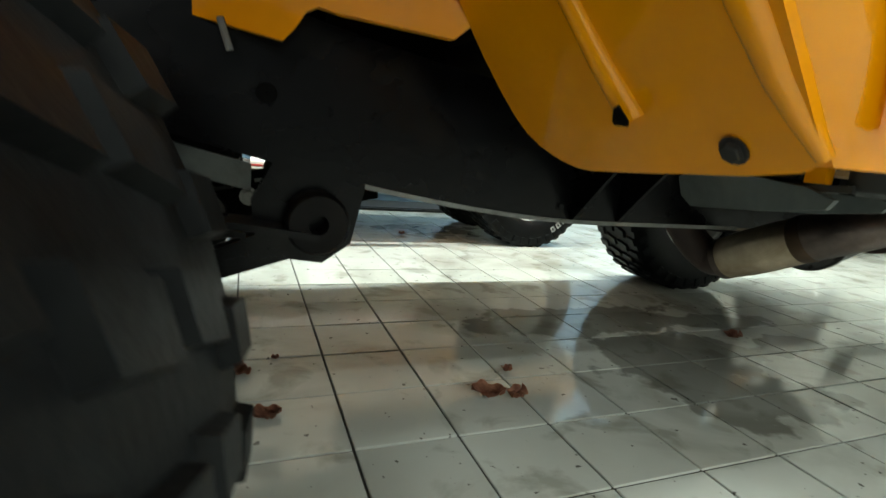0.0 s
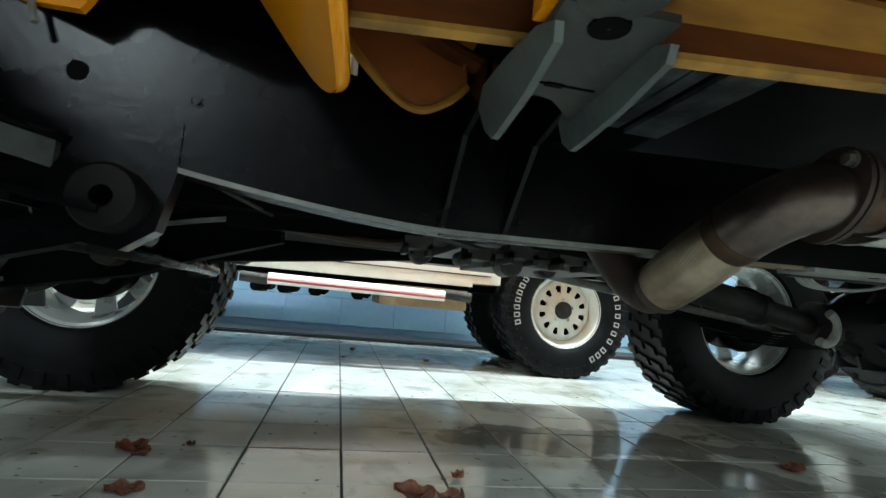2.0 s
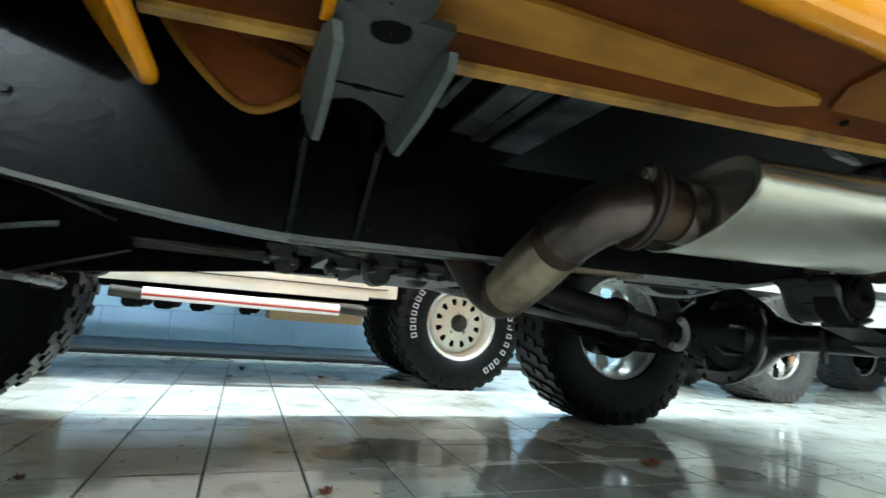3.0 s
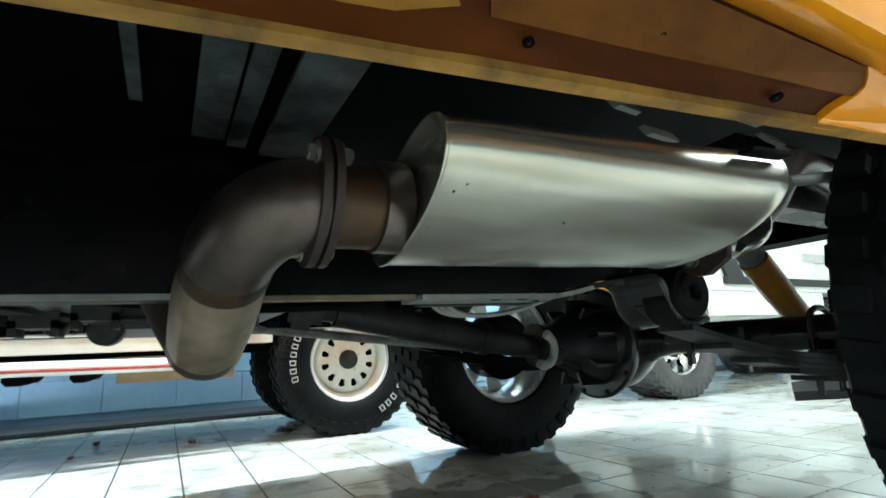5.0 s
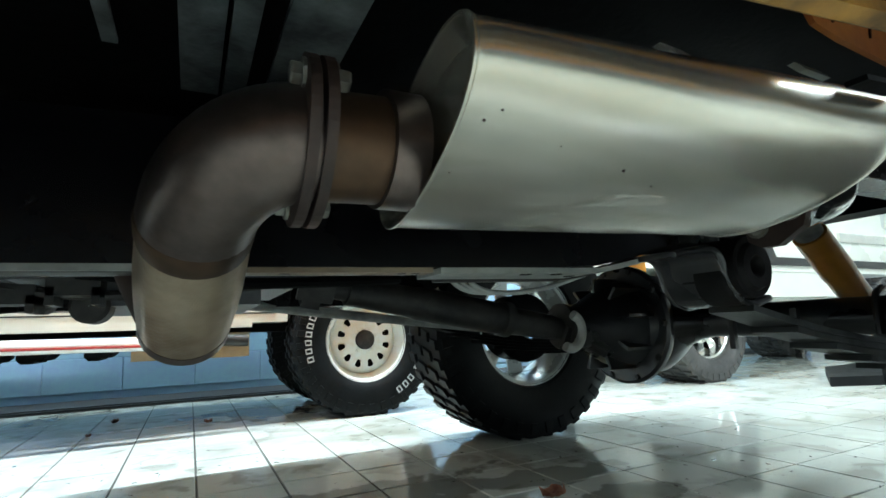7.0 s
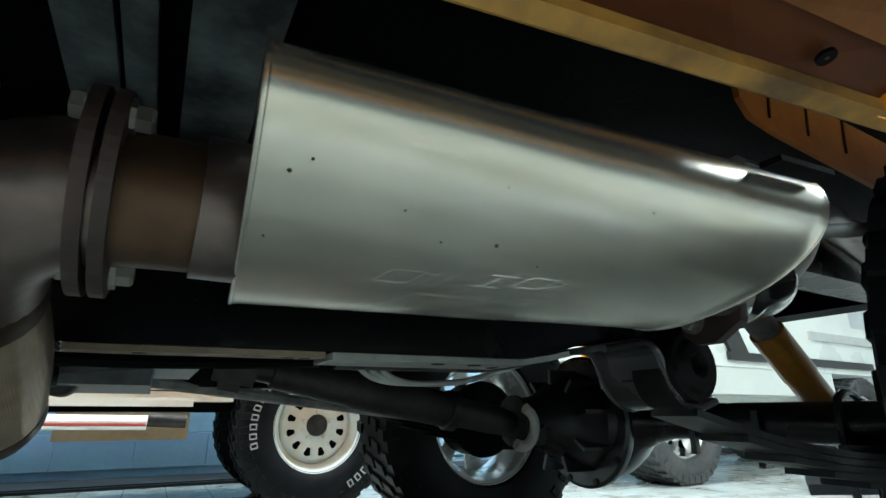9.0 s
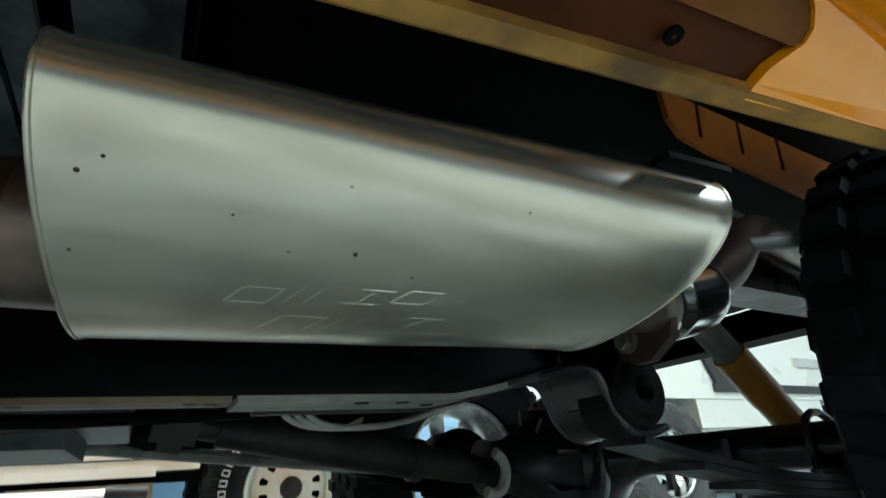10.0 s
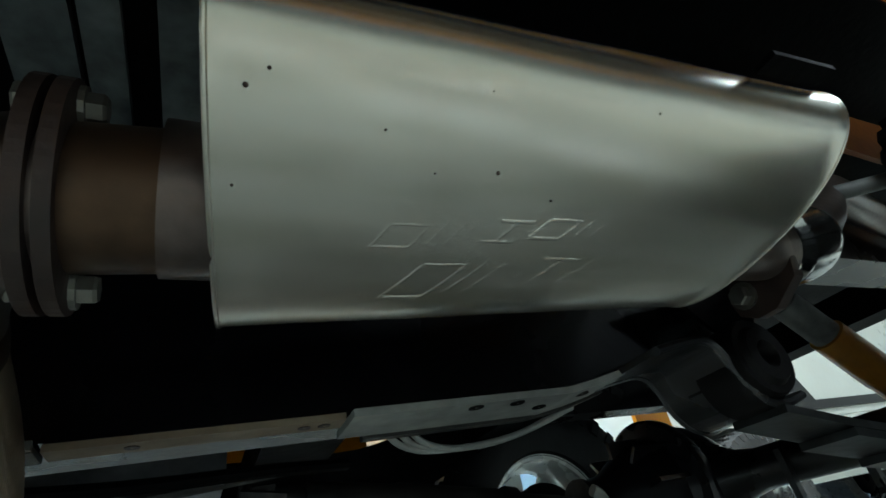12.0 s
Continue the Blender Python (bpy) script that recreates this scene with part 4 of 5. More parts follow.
part("arm_flange", sweep(bmesh.new(), [V(0.185, 0.915, 0.470), V(0.05, 0.965, 0.452), V(-0.02, 0.99, 0.440)], 1.0, ring=[(-0.016, -0.003), (0.016, -0.003), (0.016, 0.003), (-0.016, 0.003)]), GREYLIP, arm, "pale worn upper flange")
part("arm_flange", sweep(bmesh.new(), [V(-0.06, 1.0, 0.425), V(-0.15, 1.02, 0.405)], 1.0, ring=[(-0.016, -0.003), (0.016, -0.003), (0.016, 0.003), (-0.016, 0.003)]), DUSTY, arm)
part("arm_bracket", tube([(0.10, 0.70, 0.485), (0.14, 0.80, 0.475), (0.178, 0.92, 0.468)], 0.004, 8, 4), DUSTY, arm, "thin bent bracket rod", smooth=True)
part("arm_bush", lathe(bmesh.new(), [(0.008, -0.025), (0.026, -0.025), (0.028, 0.0), (0.026, 0.025), (0.008, 0.025)], 24, close=True), DUSTY, arm, smooth=True).matrix_local = pose(-0.10, 0.985, 0.385)
part("arm_bolt", hexbolt(bmesh.new(), (-0.035, 0.962, 0.412), (0, -1, 0), 0.012, 0.012), PALE, arm, "pale bolt head")
part("track_bar", tube([(-0.30, 0.66, 0.40), (-0.05, 0.80, 0.385), (0.02, 1.2, 0.37), (-0.1, 1.5, 0.36)], 0.014, 12, 5), BLACK, car, "thin black bar", smooth=True)
bm = prism(bmesh.new(), [(0.10, 0.47), (0.085, 0.40), (0.05, 0.375), (0.01, 0.38), (-0.10, 0.345), (-0.11, 0.375), (-0.03, 0.41), (-0.035, 0.45), (-0.01, 0.50), (0.10, 0.53)], lambda u, v, w: V(u, 0.628 + w, v), 0.03)
part("shackle_bracket", bm, BLACK, car, "black shackle bracket round the bush", bevel=0.004)
plate = part("spring_plate", prism(bmesh.new(), [(-0.035, 0.461), (-0.035, 0.493), (-0.115, 0.511), (-0.25, 0.54), (-0.26, 0.50), (-0.115, 0.479)], lambda u, v, w: V(u, 0.64 + w, v), 0.012), PRIMER, car, "pale grey steel plate with a hole", bevel=0.002)
part("plate_hole", lathe(bmesh.new(), [(0.001, 0), (0.008, 0), (0.008, 0.001)], 16), SHADEBLACK, plate).matrix_local = pose(-0.20, 0.6385, 0.513)
part("plate_edge", prism(bmesh.new(), [(-0.02, 0.500), (-0.02, 0.506), (-0.12, 0.532), (-0.12, 0.526)], lambda u, v, w: V(u, 0.637 + w, v), 0.016), PRIMER, plate)

# ---- exhaust on the left of the rail ----
MUF0, MUF1 = V(0.8313, 0.3927, 0.4953), V(1.180, 0.3813, 0.512)


def oval(t, ang, out=0.0, k=1.0):
    """A place on the muffler's skin: share of its length, angle of the oval (degrees), height above the skin."""
    a, tilt = radians(ang), radians(-14.5)
    ca, sa = math.cos(a), math.sin(a)
    u = (0.0905 * k + out) * math.copysign(abs(ca) ** (2 / 2.25), ca)
    v = ((0.0365 + 0.0125 * t) * k + out) * math.copysign(abs(sa) ** (2 / 2.25), sa)
    dy, dz = u * math.cos(tilt) - v * math.sin(tilt), u * math.sin(tilt) + v * math.cos(tilt)
    return MUF0.lerp(MUF1, t) + V((0.085 - 0.15 * t) * dy + 0.28 * t * dz, dy, dz)


def muffler():
    bm = bmesh.new()
    n, seg = 36, 96
    stations = [(0.0, 0.80, 0.010), (0.0, 0.90, 0.004), (0.0, 0.985, 0.0), (0.004, 1.010, 0.0), (0.012, 1.0, 0.0)] + [(0.012 + 0.976 * i / n, 1.0, 0) for i in range(1, n)] + [(0.988, 1.0, 0.0), (0.996, 1.010, 0.0), (1.0, 0.985, 0.0), (1.0, 0.86, -0.012)]
    def dent(t, j):
        a = math.tau * j / seg
        return 0.00022 * math.sin(math.pi * t) * (math.sin(9 * t + 3 * a) + 0.7 * math.sin(17 * t - 5 * a + 1) + 0.5 * math.sin(5 * t + 8 * a))

    rings = [[bm.verts.new(oval(t, 360 * j / seg, dent(t, j), k) + V(inset, 0, 0)) for j in range(seg)] for t, k, inset in stations]
    for a, b in zip(rings, rings[1:]):
        for j in range(seg):
            bm.faces.new((a[j], a[(j + 1) % seg], b[(j + 1) % seg], b[j]))
    bm.faces.new(rings[0])
    bm.faces.new(rings[-1])
    return part("muffler", bm, STEEL, car, "oval brushed stainless muffler with embossed marks", smooth=True)


muf = muffler()


def stroke(t0, a0, t1, a1):
    n = 6
    bm = bmesh.new()
    sweep(bm, [oval(t0 + (t1 - t0) * i / n, a0 + (a1 - a0) * i / n, -0.0017) for i in range(n + 1)], 0.0020, 14)
    part("embossed_mark", bm, STEEL, muf, smooth=True)


# two rows of pressed slanting marks, each a few strokes in a leaning cell
CELLS = (((0, 0, 0, 1), (0, 1, 1, 1), (1, 1, 1, 0), (1, 0, 0, 0)), ((0, 0, 0, 1), (0.5, 0, 0.5, 1)), ((0, 1, 1, 1), (0, 0, 1, 0), (0.5, 0, 0.5, 1)))


def mark_row(t0, t1, n, lean, low, high):
    step_t = (t1 - t0) / n
    for i in range(n):
        t = t0 + i * step_t
        for ua, va, ub, vb in CELLS[i % 3]:
            ends = [(t + step_t * 0.68 * u + lean * v, low(t) + (high(t) - low(t)) * v) for u, v in ((ua, va), (ub, vb))]
            stroke(*ends[0], *ends[1])


mark_row(0.20, 0.69, 6, 0.022, lambda t: -87 - 16 * (t - 0.2), lambda t: -93.5 - 16 * (t - 0.2))
mark_row(0.24, 0.76, 5, 0.050, lambda t: -62 - 30 * (t - 0.24), lambda t: -81 - 15 * (t - 0.27))
for t, a, r in ((0.038, -130, 0.0012), (0.060, -136, 0.0009), (0.35, -112, 0.0012), (0.025, -102, 0.0008), (0.188, -122, 0.0008), (0.312, -140, 0.0006), (0.388, -142, 0.0006), (0.575, -142, 0.0006), (0.262, -110, 0.0006), (0.45, -104, 0.0006)):
    bm = bmesh.new()
    bmesh.ops.create_uvsphere(bm, u_segments=10, v_segments=6, radius=r, matrix=Matrix.Translation(oval(t, a, -0.4 * r)))
    part("rust_spot", bm, RUSTPIPE, muf, smooth=True)
bm = sweep(bmesh.new(), [oval(0.80 + 0.16 * i / 8, 174, 0.010) for i in range(9)], 1.0, ring=[(-0.007, -0.002), (0.007, -0.002), (0.007, 0.002), (-0.007, 0.002)])
part("muffler_hanger", bm, SHADEBLACK, muf, "dark hanger plate on the muffler")
for t in (0.0, 1.0):
    line = [oval(t, 360 * k / 60, 0.0001) for k in range(61)]
    part("rolled_rim", sweep(bmesh.new(), line, 0.0012, 8), STEEL, muf, smooth=True)
FL = V(0.770, 0.409, 0.490)
FA, FB = V(0.713, 0.476, 0.450), V(0.708, 0.592, 0.393)
dp = (FB - FA).normalized()
corner = FA - dp * 0.076
bend = [FL + V(0.005, 0, 0), FL + V(-0.004, 0, 0)]
for i in range(13):
    t = i / 12
    bend.append((1 - t) ** 3 * (FL + V(-0.006, 0, 0)) + 3 * t * (1 - t) ** 2 * FL.lerp(corner, 0.62) + 3 * t * t * (1 - t) * FA.lerp(corner, 0.62) + t**3 * FA)
ex = part("exhaust_pipe", sweep(bmesh.new(), bend, 0.0345, 36), PIPE, car, "heat-browned exhaust pipe with a bend", smooth=True)
part("inlet_pipe", tube([FL + V(0.005, 0, 0), (0.835, 0.405, 0.491)], 0.033, 32, 2), HEAT, ex, "straw-tinted inlet pipe", smooth=True)
part("inlet_collar", tube([(0.811, 0.405, 0.491), (0.832, 0.405, 0.491)], 0.0365, 32, 1), PIPE, ex, smooth=True)


def flange(at, mirror=1):
    bm = bmesh.new()
    d = V(0, 0.5, -0.62).normalized()
    e = V(0, 0.62, 0.5).normalized()
    pts = []
    for k in range(48):
        a = k * math.tau / 48
        ca, sa = math.cos(a), math.sin(a)
        r = 1 / max(abs(ca) / 0.051, (abs(ca) ** 2 / 0.051**2 + abs(sa) ** 2 / 0.0385**2) ** 0.5)
        pts.append((r * ca, r * sa))
    for off in (-0.0075, 0.0015):
        prism(bm, pts, lambda u, v, w, off=off: at + d * u + e * v + V(off + w, 0, 0), 0.006)
    return bm, d


bm, fd = flange(FL)
fl = part("pipe_flange", bm, RUSTPIPE, ex, "rusty brown two-bolt flange", bevel=0.001)
for s in (-1, 1):
    p = FL + fd * 0.0395 * s
    part("bolt", hexbolt(bmesh.new(), p + V(-0.0075, 0, 0), (-1, 0, 0), 0.0068, 0.008), BOLT, ex, "zinc bolt")
    part("nut", hexbolt(bmesh.new(), p + V(0.0075, 0, 0), (1, 0, 0), 0.0068, 0.010), BOLT, ex, "zinc nut")
# flexible joint: band, braid with fine wires, lower band
bm = bmesh.new()
axis_u = dp.cross(V(1, 0, 0)).normalized()
axis_v = dp.cross(axis_u)
rings = []
for i in range(49):
    t = i / 48
    r0 = 0.0338 + 0.0022 * math.sin(math.pi * t) + 0.0003 * math.sin(t * 150)
    ring = []
    for j in range(72):
        a = j * math.tau / 72
        crease = 0.0011 * math.sin(math.pi * t) * max(0.0, math.cos(7 * a + 0.5 * math.sin(3 * a))) ** 3
        ring.append(bm.verts.new(FA.lerp(FB, t) + (r0 + crease) * (math.cos(a) * axis_u + math.sin(a) * axis_v)))
    rings.append(ring)
for p, q in zip(rings, rings[1:]):
    for j in range(72):
        bm.faces.new((p[j], p[(j + 1) % 72], q[(j + 1) % 72], q[j]))
bm.faces.new(rings[0])
bm.faces.new(rings[-1])
flexi = part("flexible_joint", bm, FLEX, car, "braided steel flexible exhaust joint", smooth=True)
part("joint_band", tube([FA.lerp(FB, -0.10), FA.lerp(FB, -0.02), FA.lerp(FB, 0.05)], [0.0345, 0.0355, 0.0352, 0.0352, 0.0345], 32, 2), HEAT, flexi, "heat-tinted band", smooth=True)
part("joint_band", tube([FA.lerp(FB, 0.96), FA.lerp(FB, 1.04)], 0.0346, 32, 1), PIPE, flexi, smooth=True)
part("down_pipe", tube([FB, FB + dp * 0.010, FB + V(0.0, 0.026, -0.006), FB + V(-0.012, 0.050, 0.010), FB + V(-0.030, 0.074, 0.045), FB + V(-0.06, 0.11, 0.11), FB + V(-0.10, 0.16, 0.18)], 0.0275, 28, 8), RUSTPIPE, car, "rust-brown down pipe", smooth=True)
# tail pipe: flange under the muffler's rear end, polished sleeve, dark pipe over the axle
tail = part("tail_pipe", tube([(1.14, 0.395, 0.498), (1.20, 0.412, 0.498), (1.26, 0.418, 0.503), (1.30, 0.420, 0.512), (1.336, 0.422, 0.526), (1.37, 0.426, 0.543), (1.42, 0.432, 0.57), (1.50, 0.45, 0.62), (1.62, 0.48, 0.665), (1.80, 0.52, 0.68), (2.0, 0.52, 0.63), (2.2, 0.45, 0.52), (2.4, 0.40, 0.47)], 0.025, 24, 6), PIPE, car, "dark tail pipe over the rear axle", smooth=True)
part("polished_sleeve", tube([(1.252, 0.4175, 0.502), (1.302, 0.4205, 0.513), (1.33, 0.422, 0.523), (1.354, 0.424, 0.535)], lambda t: 0.036 - 0.012 * max(0.0, 2.0 * (t - 0.45)) ** 2.2 - (0.004 if t < 0.05 else 0), 36, 8), CHROME, tail, "polished steel sleeve", smooth=True)
part("pipe_flange", prism(bmesh.new(), [(0.418, 0.452), (0.436, 0.452), (0.449, 0.460), (0.452, 0.474), (0.440, 0.50), (0.42, 0.525), (0.39, 0.525), (0.382, 0.50), (0.392, 0.468)], lambda u, v, w: V(1.252 + w, u + 0.012, v + 0.002), 0.012), RUSTPIPE, tail, "rusty brown flange", bevel=0.003)
part("bolt", hexbolt(bmesh.new(), (1.2515, 0.449, 0.476), (-1, 0, 0), 0.009, 0.010), BOLT, tail)
rod = part("stay_rod", tube([(1.40, 0.45, 0.592), (1.50, 0.40, 0.598), (1.60, 0.35, 0.605)], 0.009, 12, 3), GREYLIP, car, "pale steel stay rod", smooth=True)
part("stay_tab", prism(bmesh.new(), [(-0.02, -0.03), (0.02, -0.02), (0.02, 0.02), (-0.02, 0.012)], lambda u, v, w: V(1.60 + u, 0.345 + w, 0.59 + v), 0.004), CARWHITE, rod, "pale tab")

# springs and shock absorbers
def leaf_spring(x0, x1, y, zaxle, zeye, paint, eye_up=0.0, name="leaf_spring"):
    bm = bmesh.new()
    xa = (x0 + x1) / 2
    for k in range(5):
        half = (x1 - x0) / 2 * (1 - 0.17 * k)
        zs = zaxle + 0.03 - 0.009 * k
        pts = []
        for i in range(13):
            u = -1 + 2 * i / 12
            pts.append(V(xa + u * half, y, zs + (zeye - zaxle - 0.045) * (u * half / ((x1 - x0) / 2)) ** 2))
        sweep(bm, pts, 1.0, ring=[(-0.03, -0.004), (0.03, -0.004), (0.03, 0.004), (-0.03, 0.004)])
    sp = part(name, bm, paint, car, "stack of dusty black spring leaves")
    for ex_ in (x0, x1):
        part("spring_eye", lathe(bmesh.new(), [(0.012, -0.012), (0.034, -0.012), (0.038, -0.006), (0.038, 0.03), (0.03, 0.036), (0.012, 0.036)], 28, close=True), BUSH, sp, "dark rubber bush", smooth=True).matrix_local = pose(ex_, y - 0.012, zeye + eye_up)
    if eye_up == 0.0:
        part("axle_clamp", boxes((xa - 0.06, xa + 0.06, y - 0.048, y + 0.048, zaxle - 0.026, zaxle - 0.0145)), BLACK, sp, bevel=0.002)
    return sp


for yy in (0.57, 2 * YC - 0.57):
    leaf_spring(-0.90, 0.04, yy + (0.045 if yy < YC else -0.045), 0.42, 0.43, BLACK)
    leaf_spring(1.316, 2.284, yy + (-0.035 if yy < YC else 0.035), 0.302, 0.408, LEAFSTEEL if yy < YC else SHADEBLACK, 0.026)


def shock(top, bottom):
    top, bottom = Vector(top), Vector(bottom)
    d = bottom - top
    bm = sweep(bmesh.new(), [top + d * t for t in (0.0, 0.16, 0.161, 0.34)], [0.014, 0.014, 0.025, 0.025], 20)
    s = part("shock_absorber", bm, GREYLIP, car, "amber shock absorber with a pale rod", smooth=True)
    part("shock_body", sweep(bmesh.new(), [top + d * t for t in (0.335, 0.336, 0.55)], [0.028, 0.030, 0.030], 24), SHOCK, s, "amber painted shock tube", smooth=True)
    part("shock_body", sweep(bmesh.new(), [top + d * t for t in (0.551, 0.93)], 0.028, 24), SHOCK, s, smooth=True)
    for p in (top, bottom):
        part("shock_eye", lathe(bmesh.new(), [(0.008, -0.02), (0.024, -0.02), (0.024, 0.02), (0.008, 0.02)], 20, close=True), BUSH, s, smooth=True).matrix_local = pose(*p)


shock((1.635, 0.662, 0.645), (1.990, 0.652, 0.310))
# spring hanger under the rail's rear kick-up: a wide curved strap round the rubber bush
strap = curve([V(1.195, 0.548, 0.447), V(1.225, 0.548, 0.453), V(1.255, 0.548, 0.4565), V(1.272, 0.548, 0.450), V(1.281, 0.548, 0.432), V(1.289, 0.548, 0.413), V(1.305, 0.548, 0.397), V(1.33, 0.548, 0.391), V(1.36, 0.548, 0.398)], 4)
strap = [p + V(0, 0.010, 0.008) for p in strap]
strap_edges = [[p + V(0, s * 0.046, -0.001) for p in strap] for s in (-1, 1)]
hang = part("spring_hanger", sweep(bmesh.new(), strap, 1.0, ring=[(-0.046, -0.003), (0.046, -0.003), (0.046, 0.003), (-0.046, 0.003)]), GLOSSBLACK, car, "black curved spring hanger strap", bevel=0.001)
side = [(1.21, 0.457), (1.255, 0.462), (1.275, 0.455), (1.286, 0.434), (1.294, 0.416), (1.308, 0.402), (1.36, 0.402), (1.40, 0.47), (1.40, 0.56), (1.21, 0.52)]
part("hanger_cheek", prism(bmesh.new(), side, lambda u, v, w: V(u, 0.598 + w, v + 0.008), 0.005), BLACK, hang)
part("hanger_cheek", prism(bmesh.new(), [(1.30, 0.47), (1.36, 0.47), (1.42, 0.56), (1.24, 0.53)], lambda u, v, w: V(u, 0.522 + w, v + 0.008), 0.005), BLACK, hang)
for line in strap_edges:
    part("strap_edge", sweep(bmesh.new(), line, 0.0042, 8), GLOSSBLACK, hang, smooth=True)
part("hanger_bush", lathe(bmesh.new(), [(0.010, -0.012), (0.014, -0.018), (0.026, -0.018), (0.030, -0.012), (0.037, -0.012), (0.0385, -0.008), (0.0385, 0.060), (0.030, 0.066), (0.010, 0.066)], 32, close=True), BUSH, hang, "dark rubber bush", smooth=True).matrix_local = pose(1.318, 0.513, 0.442)
part("clip", boxes((1.268, 1.300, 0.560, 0.572, 0.480, 0.500), (1.262, 1.270, 0.556, 0.576, 0.476, 0.488)), CHROME, car, "small bright clip", bevel=0.002)

# ---- the white car behind ----
WY = 2.41
wcar = thing("white_car", "cream-white off-road car parked by the wall", "car")
for x in (-0.78, 1.464):
    for yy, s in ((WY + 0.14, -1), (3.2, 1)):
        w = steel_wheel("wheel", wcar, 0.352, 0.215, 0.19, RUBBER, CREAM, s, "modular" if s < 0 else "plain", "off-white steel wheel with a ring of round holes")
        w.matrix_local = pose(x, yy, 0.345)
        if s < 0:
            for a0, a1, n in ((150, 196, 7), (28, -30, 7), (-42, -58, 3)):
                for i in range(n):
                    a = radians(a0 + (a1 - a0) * i / (n - 1))
                    bm = boxes((-0.017, 0.017, -0.0015, 0.0025, -0.009, -0.005), (-0.017, 0.017, -0.0015, 0.0025, 0.005, 0.009), (-0.017, -0.012, -0.0015, 0.0025, -0.009, 0.009), (0.012, 0.017, -0.0015, 0.0025, -0.009, 0.009))
                    part("sidewall_mark", bm, LETTER, w, "raised white sidewall mark").matrix_local = pose(0.280 * math.cos(a), -0.1085, 0.280 * math.sin(a), 0, -math.degrees(a), 0) @ Matrix.Diagonal((0.86, 1, 1.35, 1))
for pname, dims in (("sill", (-0.40, 1.10, WY + 0.07, 3.5, 0.44, 0.74)), ("body", (-1.3, 1.95, WY + 0.05, 3.5, 0.74, 1.05)), ("cabin", (-0.2, 1.9, WY + 0.12, 3.4, 1.05, 1.7))):
    part(pname, boxes(dims), CARWHITE, wcar, "cream-white painted panel", bevel=0.02)
part("sill_seam", boxes((-0.35, 1.05, WY + 0.066, WY + 0.070, 0.478, 0.483)), DUSTY, wcar)
part("sill_trim", boxes((-0.30, 0.95, WY + 0.055, WY + 0.075, 0.42, 0.445)), CARWHITE, wcar, bevel=0.003)
step = part("side_step", tube([(-0.02, WY, 0.372), (0.80, WY, 0.362)], 0.026, 24, 2), WHITETUBE, wcar, "white side step tube with a red stripe", smooth=True)
part("stripe", tube([(-0.018, WY - 0.0255, 0.365), (0.798, WY - 0.0255, 0.354)], 0.005, 8, 1), REDLINE, step, "red stripe")
for a, b in ((-0.14, -0.02), (0.80, 0.93)):
    part("step_end", tube([(a, WY, 0.372), (b, WY, 0.365)], 0.024, 20, 1), DUSTY, step, smooth=True)
part("fuel_tank", boxes((0.5, 0.95, WY + 0.15, 3.1, 0.295, 0.40)), TANBOX, wcar, "tan dusty tank", bevel=0.01)
part("underbody", boxes((-0.9, 1.7, WY + 0.30, 3.05, 0.40, 0.46)), SHADEBLACK, wcar)
for hx in (0.02, 0.16, 0.36, -0.10):
    part("step_bracket", prism(bmesh.new(), [(hx, 0.35), (hx, 0.325), (hx + 0.015, 0.31), (hx + 0.05, 0.31), (hx + 0.055, 0.32), (hx + 0.075, 0.318), (hx + 0.09, 0.332), (hx + 0.09, 0.35)], lambda u, v, w: V(u, WY + 0.03 + w, v), 0.2), SHADEBLACK, wcar, bevel=0.003)

# ---- the chrome-wheeled car at the far right ----
ccar = thing("parked_car", "cream car with a chrome wheel and grey tyre", "car")
for x, yy in ((3.62, 2.405), (5.9, 2.405), (3.62, 3.2), (5.9, 3.2)):
    w = steel_wheel("wheel", ccar, 0.345, 0.34, 0.19, DIRTYRUBBER, CHROME, -1 if yy < 2.8 else 1, "plain", "chrome wheel")
    w.matrix_local = pose(x, yy, 0.335, 0, 0, 0)
for pname, dims in (("underbody", (3.2, 6.3, 2.5, 3.1, 0.35, 0.60)), ("body", (2.95, 6.6, 2.29, 3.3, 0.70, 1.10)), ("cabin", (3.9, 6.3, 2.4, 3.2, 1.10, 1.65)), ("sill", (4.0, 5.55, 2.30, 3.29, 0.52, 0.70))):
    part(pname, boxes(dims), CARWHITE, ccar, "cream painted panel", bevel=0.03)
part("side_moulding", boxes((4.2, 6.2, 2.262, 2.288, 0.745, 0.80)), BLACKPLASTIC, ccar, "black side moulding", bevel=0.006)
part("pillar_trim", prism(bmesh.new(), [(4.12, 1.0), (4.32, 1.0), (4.42, 0.80), (4.22, 0.80)], lambda u, v, w: V(u, 2.262 + w, v), 0.026), BLACKPLASTIC, ccar, bevel=0.006)
part("chrome_trim", boxes((5.3, 6.4, 2.27, 2.29, 0.95, 1.02)), CHROME, ccar, bevel=0.008)
# black low thing on the floor beside that car
mat_ob = part("rubber_mat", prism(bmesh.new(), [(3.80, 1.72), (4.25, 1.50), (5.0, 1.45), (5.0, 2.05), (4.4, 2.05)], lambda u, v, w: V(u, v, w + 0.001), 0.05), RUBBER, None, bevel=0.01)
tagged(mat_ob, "black rubber ramp lying on the floor tiles", "ramp")

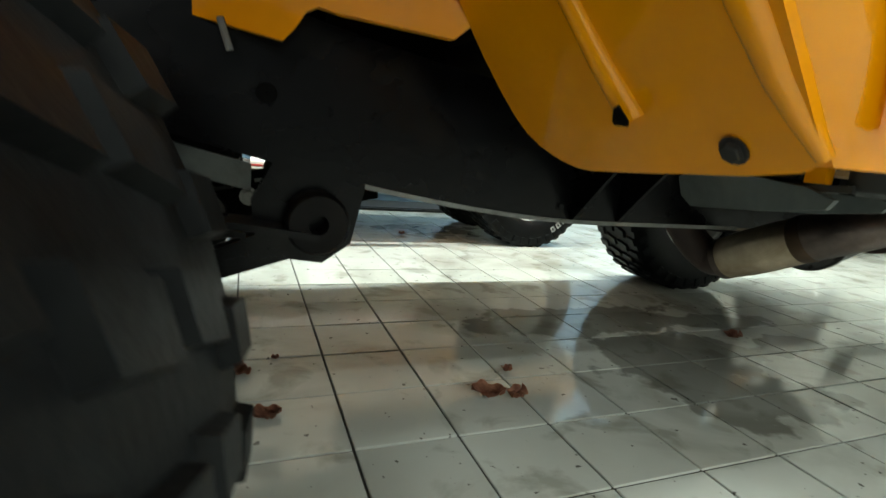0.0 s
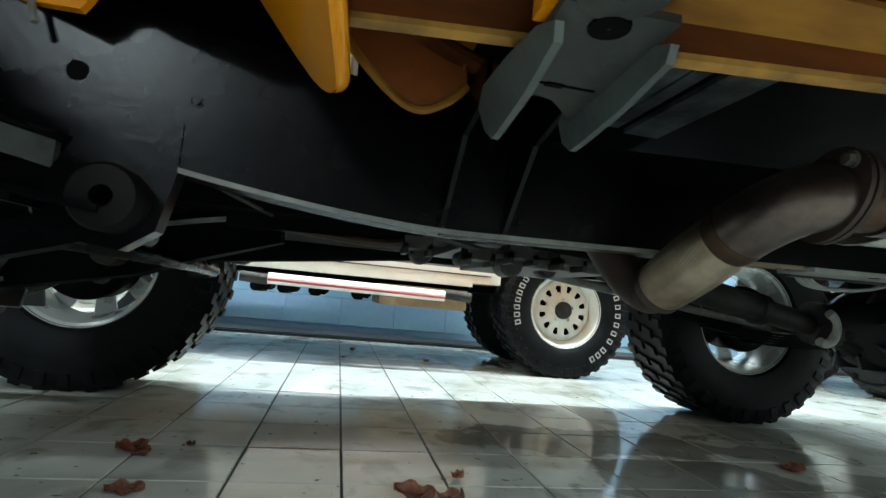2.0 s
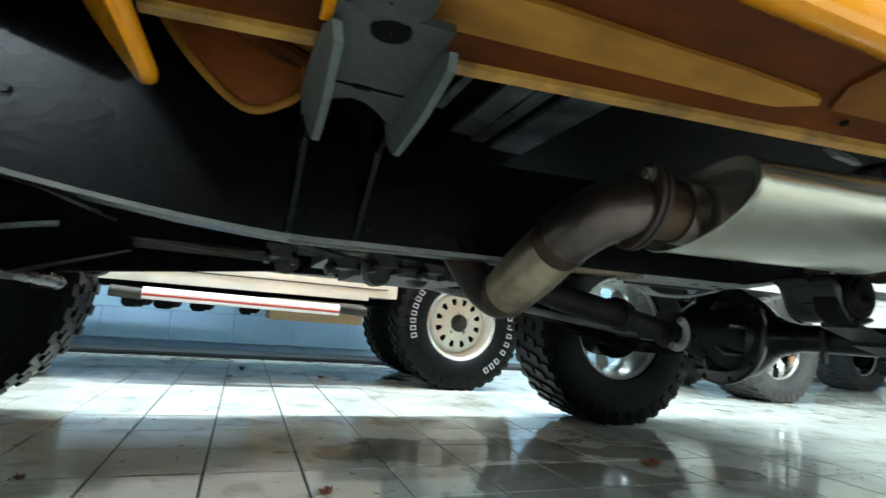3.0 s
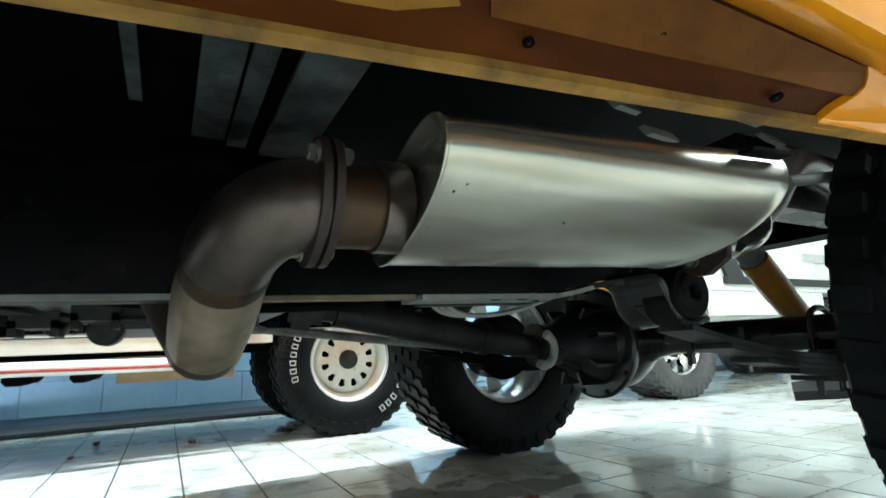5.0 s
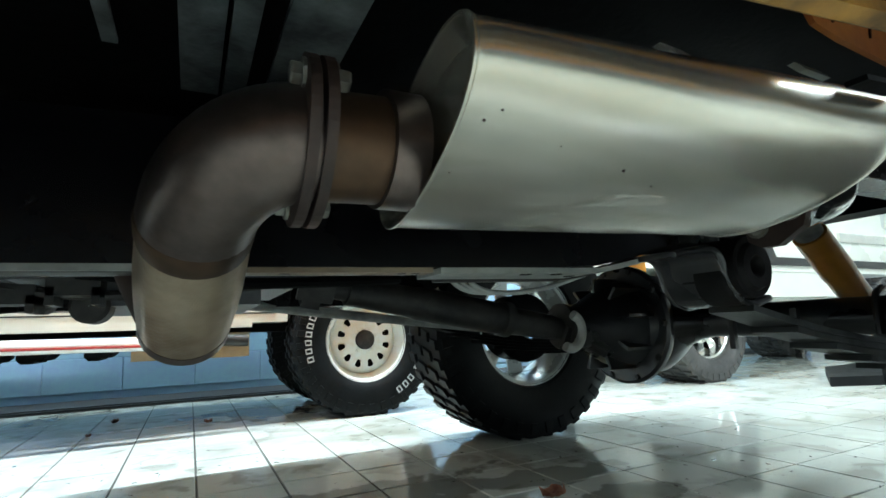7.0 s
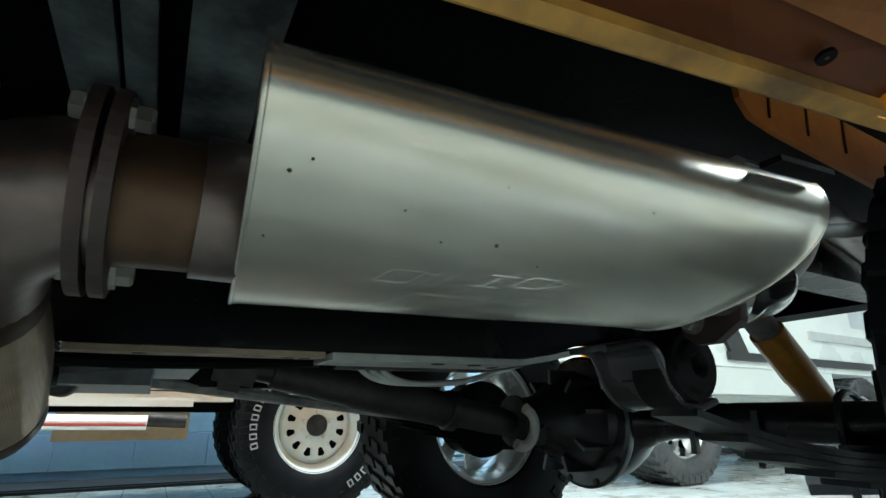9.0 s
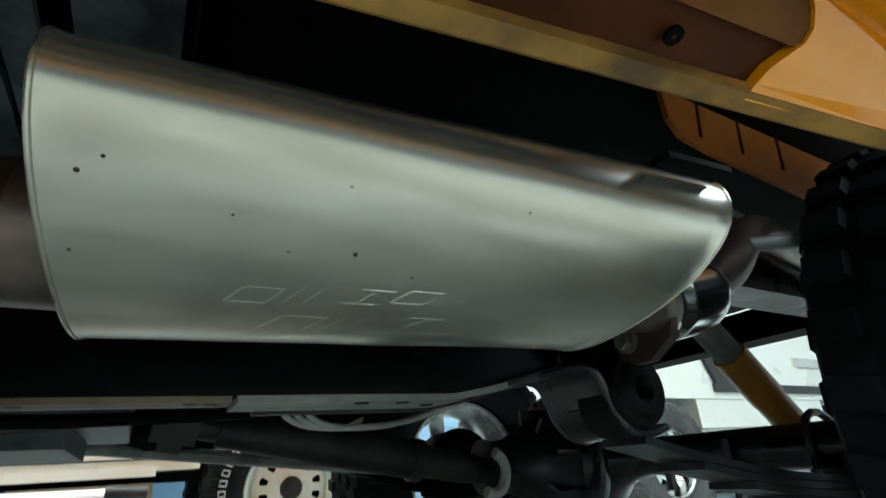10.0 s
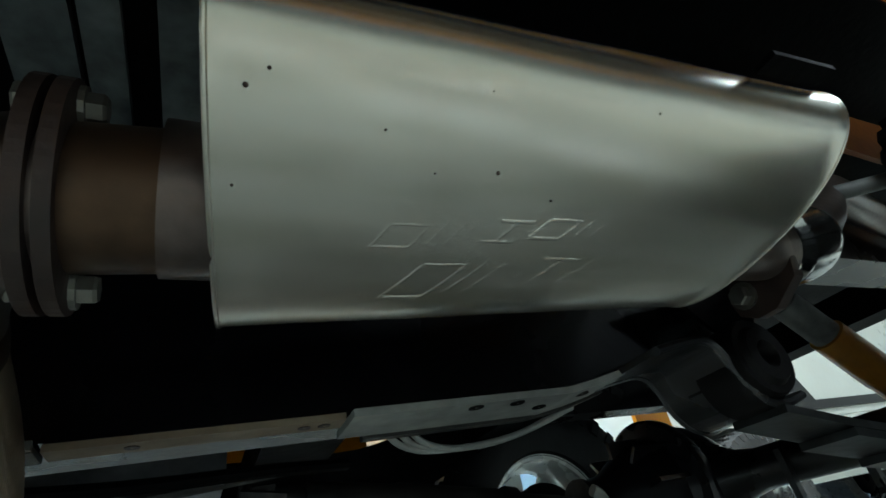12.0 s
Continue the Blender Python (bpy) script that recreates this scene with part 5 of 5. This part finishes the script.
# ---- dry leaves ----
def dry_leaf(x, y, size, turn, curl):
    bm = bmesh.new()
    n = 9
    rows = []
    for i in range(n):
        t = i / (n - 1)
        w = size * 0.42 * math.sin(math.pi * min(1, t * 0.94 + 0.04)) ** 0.8
        rows.append([bm.verts.new((size * (t - 0.5), w * q * (1 + 0.25 * math.sin(9 * t + q * 5)), 0.003 + curl * size * (abs(q) ** 1.5 * 0.45 + 0.25 * (2 * t - 1) ** 2) + 0.004 * math.sin(13 * t + 4 * q))) for q in (-1, -0.6, -0.2, 0.2, 0.6, 1)])
    for a, b in zip(rows, rows[1:]):
        for k in range(5):
            bm.faces.new((a[k], a[k + 1], b[k + 1], b[k]))
    bmesh.ops.solidify(bm, geom=bm.faces[:], thickness=0.0008)
    ob = part("dry_leaf", bm, LEAF, None, smooth=True)
    ob.matrix_world = pose(x, y, 0.001, 0, 0, turn)
    tagged(ob, "curled dry brown leaf lying on the floor tiles", "leaf", "dry leaves")


for row in ((-0.066, 1.119, 0.055, 20, 0.5), (-0.045, 1.105, 0.05, -40, 0.25), (0.0, 0.913, 0.058, 5, 0.3), (0.465, 0.905, 0.075, -25, 0.4), (0.525, 0.885, 0.055, 40, 0.5), (0.06, 0.594, 0.040, 80, 0.5), (1.455, 1.105, 0.065, 10, 0.4), (0.567, 1.009, 0.03, 40, 0.5), (0.80, 2.74, 0.035, 0, 0.6), (0.41, 3.02, 0.04, 70, 0.6), (0.356, 2.69, 0.02, 10, 0.6), (0.03, 1.17, 0.018, 10, 0.3)):
    dry_leaf(*row)


# ---- wall blocks and floor tiles, piece by piece ----
def shared(name, me, parent, m):
    ob = new(name, me)
    ob.parent = parent
    ob.matrix_local = m
    return ob


def piece(name, sx, sy, sz, material, bevel):
    bm = boxes((-sx / 2, sx / 2, -sy / 2, sy / 2, -sz / 2, sz / 2))
    bmesh.ops.bevel(bm, geom=bm.edges[:], offset=bevel, segments=1, affect="EDGES")
    me = bpy.data.meshes.new(name)
    bm.to_mesh(me)
    bm.free()
    me.materials.append(material)
    return me


BW, BH = 0.42, 0.21
block = piece("wall_block", BW - 0.002, 0.05, BH - 0.002, WALLBLUE, 0.003)
for r in range(6):
    for c in range(-5, 9):
        shared("wall_block", block, wall, pose(0.12 + BW * (c + 0.5 * (r % 2)), Y1 + 0.012 + 0.02, 0.068 + BH * (r + 0.5)))
structure("wall_upper", boxes((X0, X1, Y1 + 0.005, Y1 + 0.02, 0.068 + BH * 6, CEIL)), WALLBLUE, "pale blue painted upper wall", "wall")

slab = piece("floor_tile", TILE - 0.005, TILE - 0.005, 0.012, TILEM, 0.0012)
rest = bmesh.new()
for i in range(math.floor((X0 - GX) / TILE), math.ceil((X1 - GX) / TILE)):
    for j in range(math.floor((Y0 - GY) / TILE), math.ceil((Y1 - GY) / TILE)):
        cx, cy = GX + TILE * (i + 0.5), GY + TILE * (j + 0.5)
        if not (X0 + 0.1 < cx < X1 - 0.1 and Y0 + 0.1 < cy < Y1 - 0.1):
            continue
        lift = random.uniform(-0.0006, 0.0006)
        if -0.7 < cx < 2.4 and 0.4 < cy < 2.5 and 0 <= cx + 0.7:
            shared("floor_tile", slab, floor, pose(cx, cy, -0.006 + lift, random.uniform(-0.12, 0.12), random.uniform(-0.12, 0.12)))
        else:
            h = TILE / 2 - 0.0025
            box(rest, cx - h, cx + h, cy - h, cy + h, -0.012, lift)
tagged(part("floor_tiles_beyond", rest, TILEM, floor), kind="stuff")
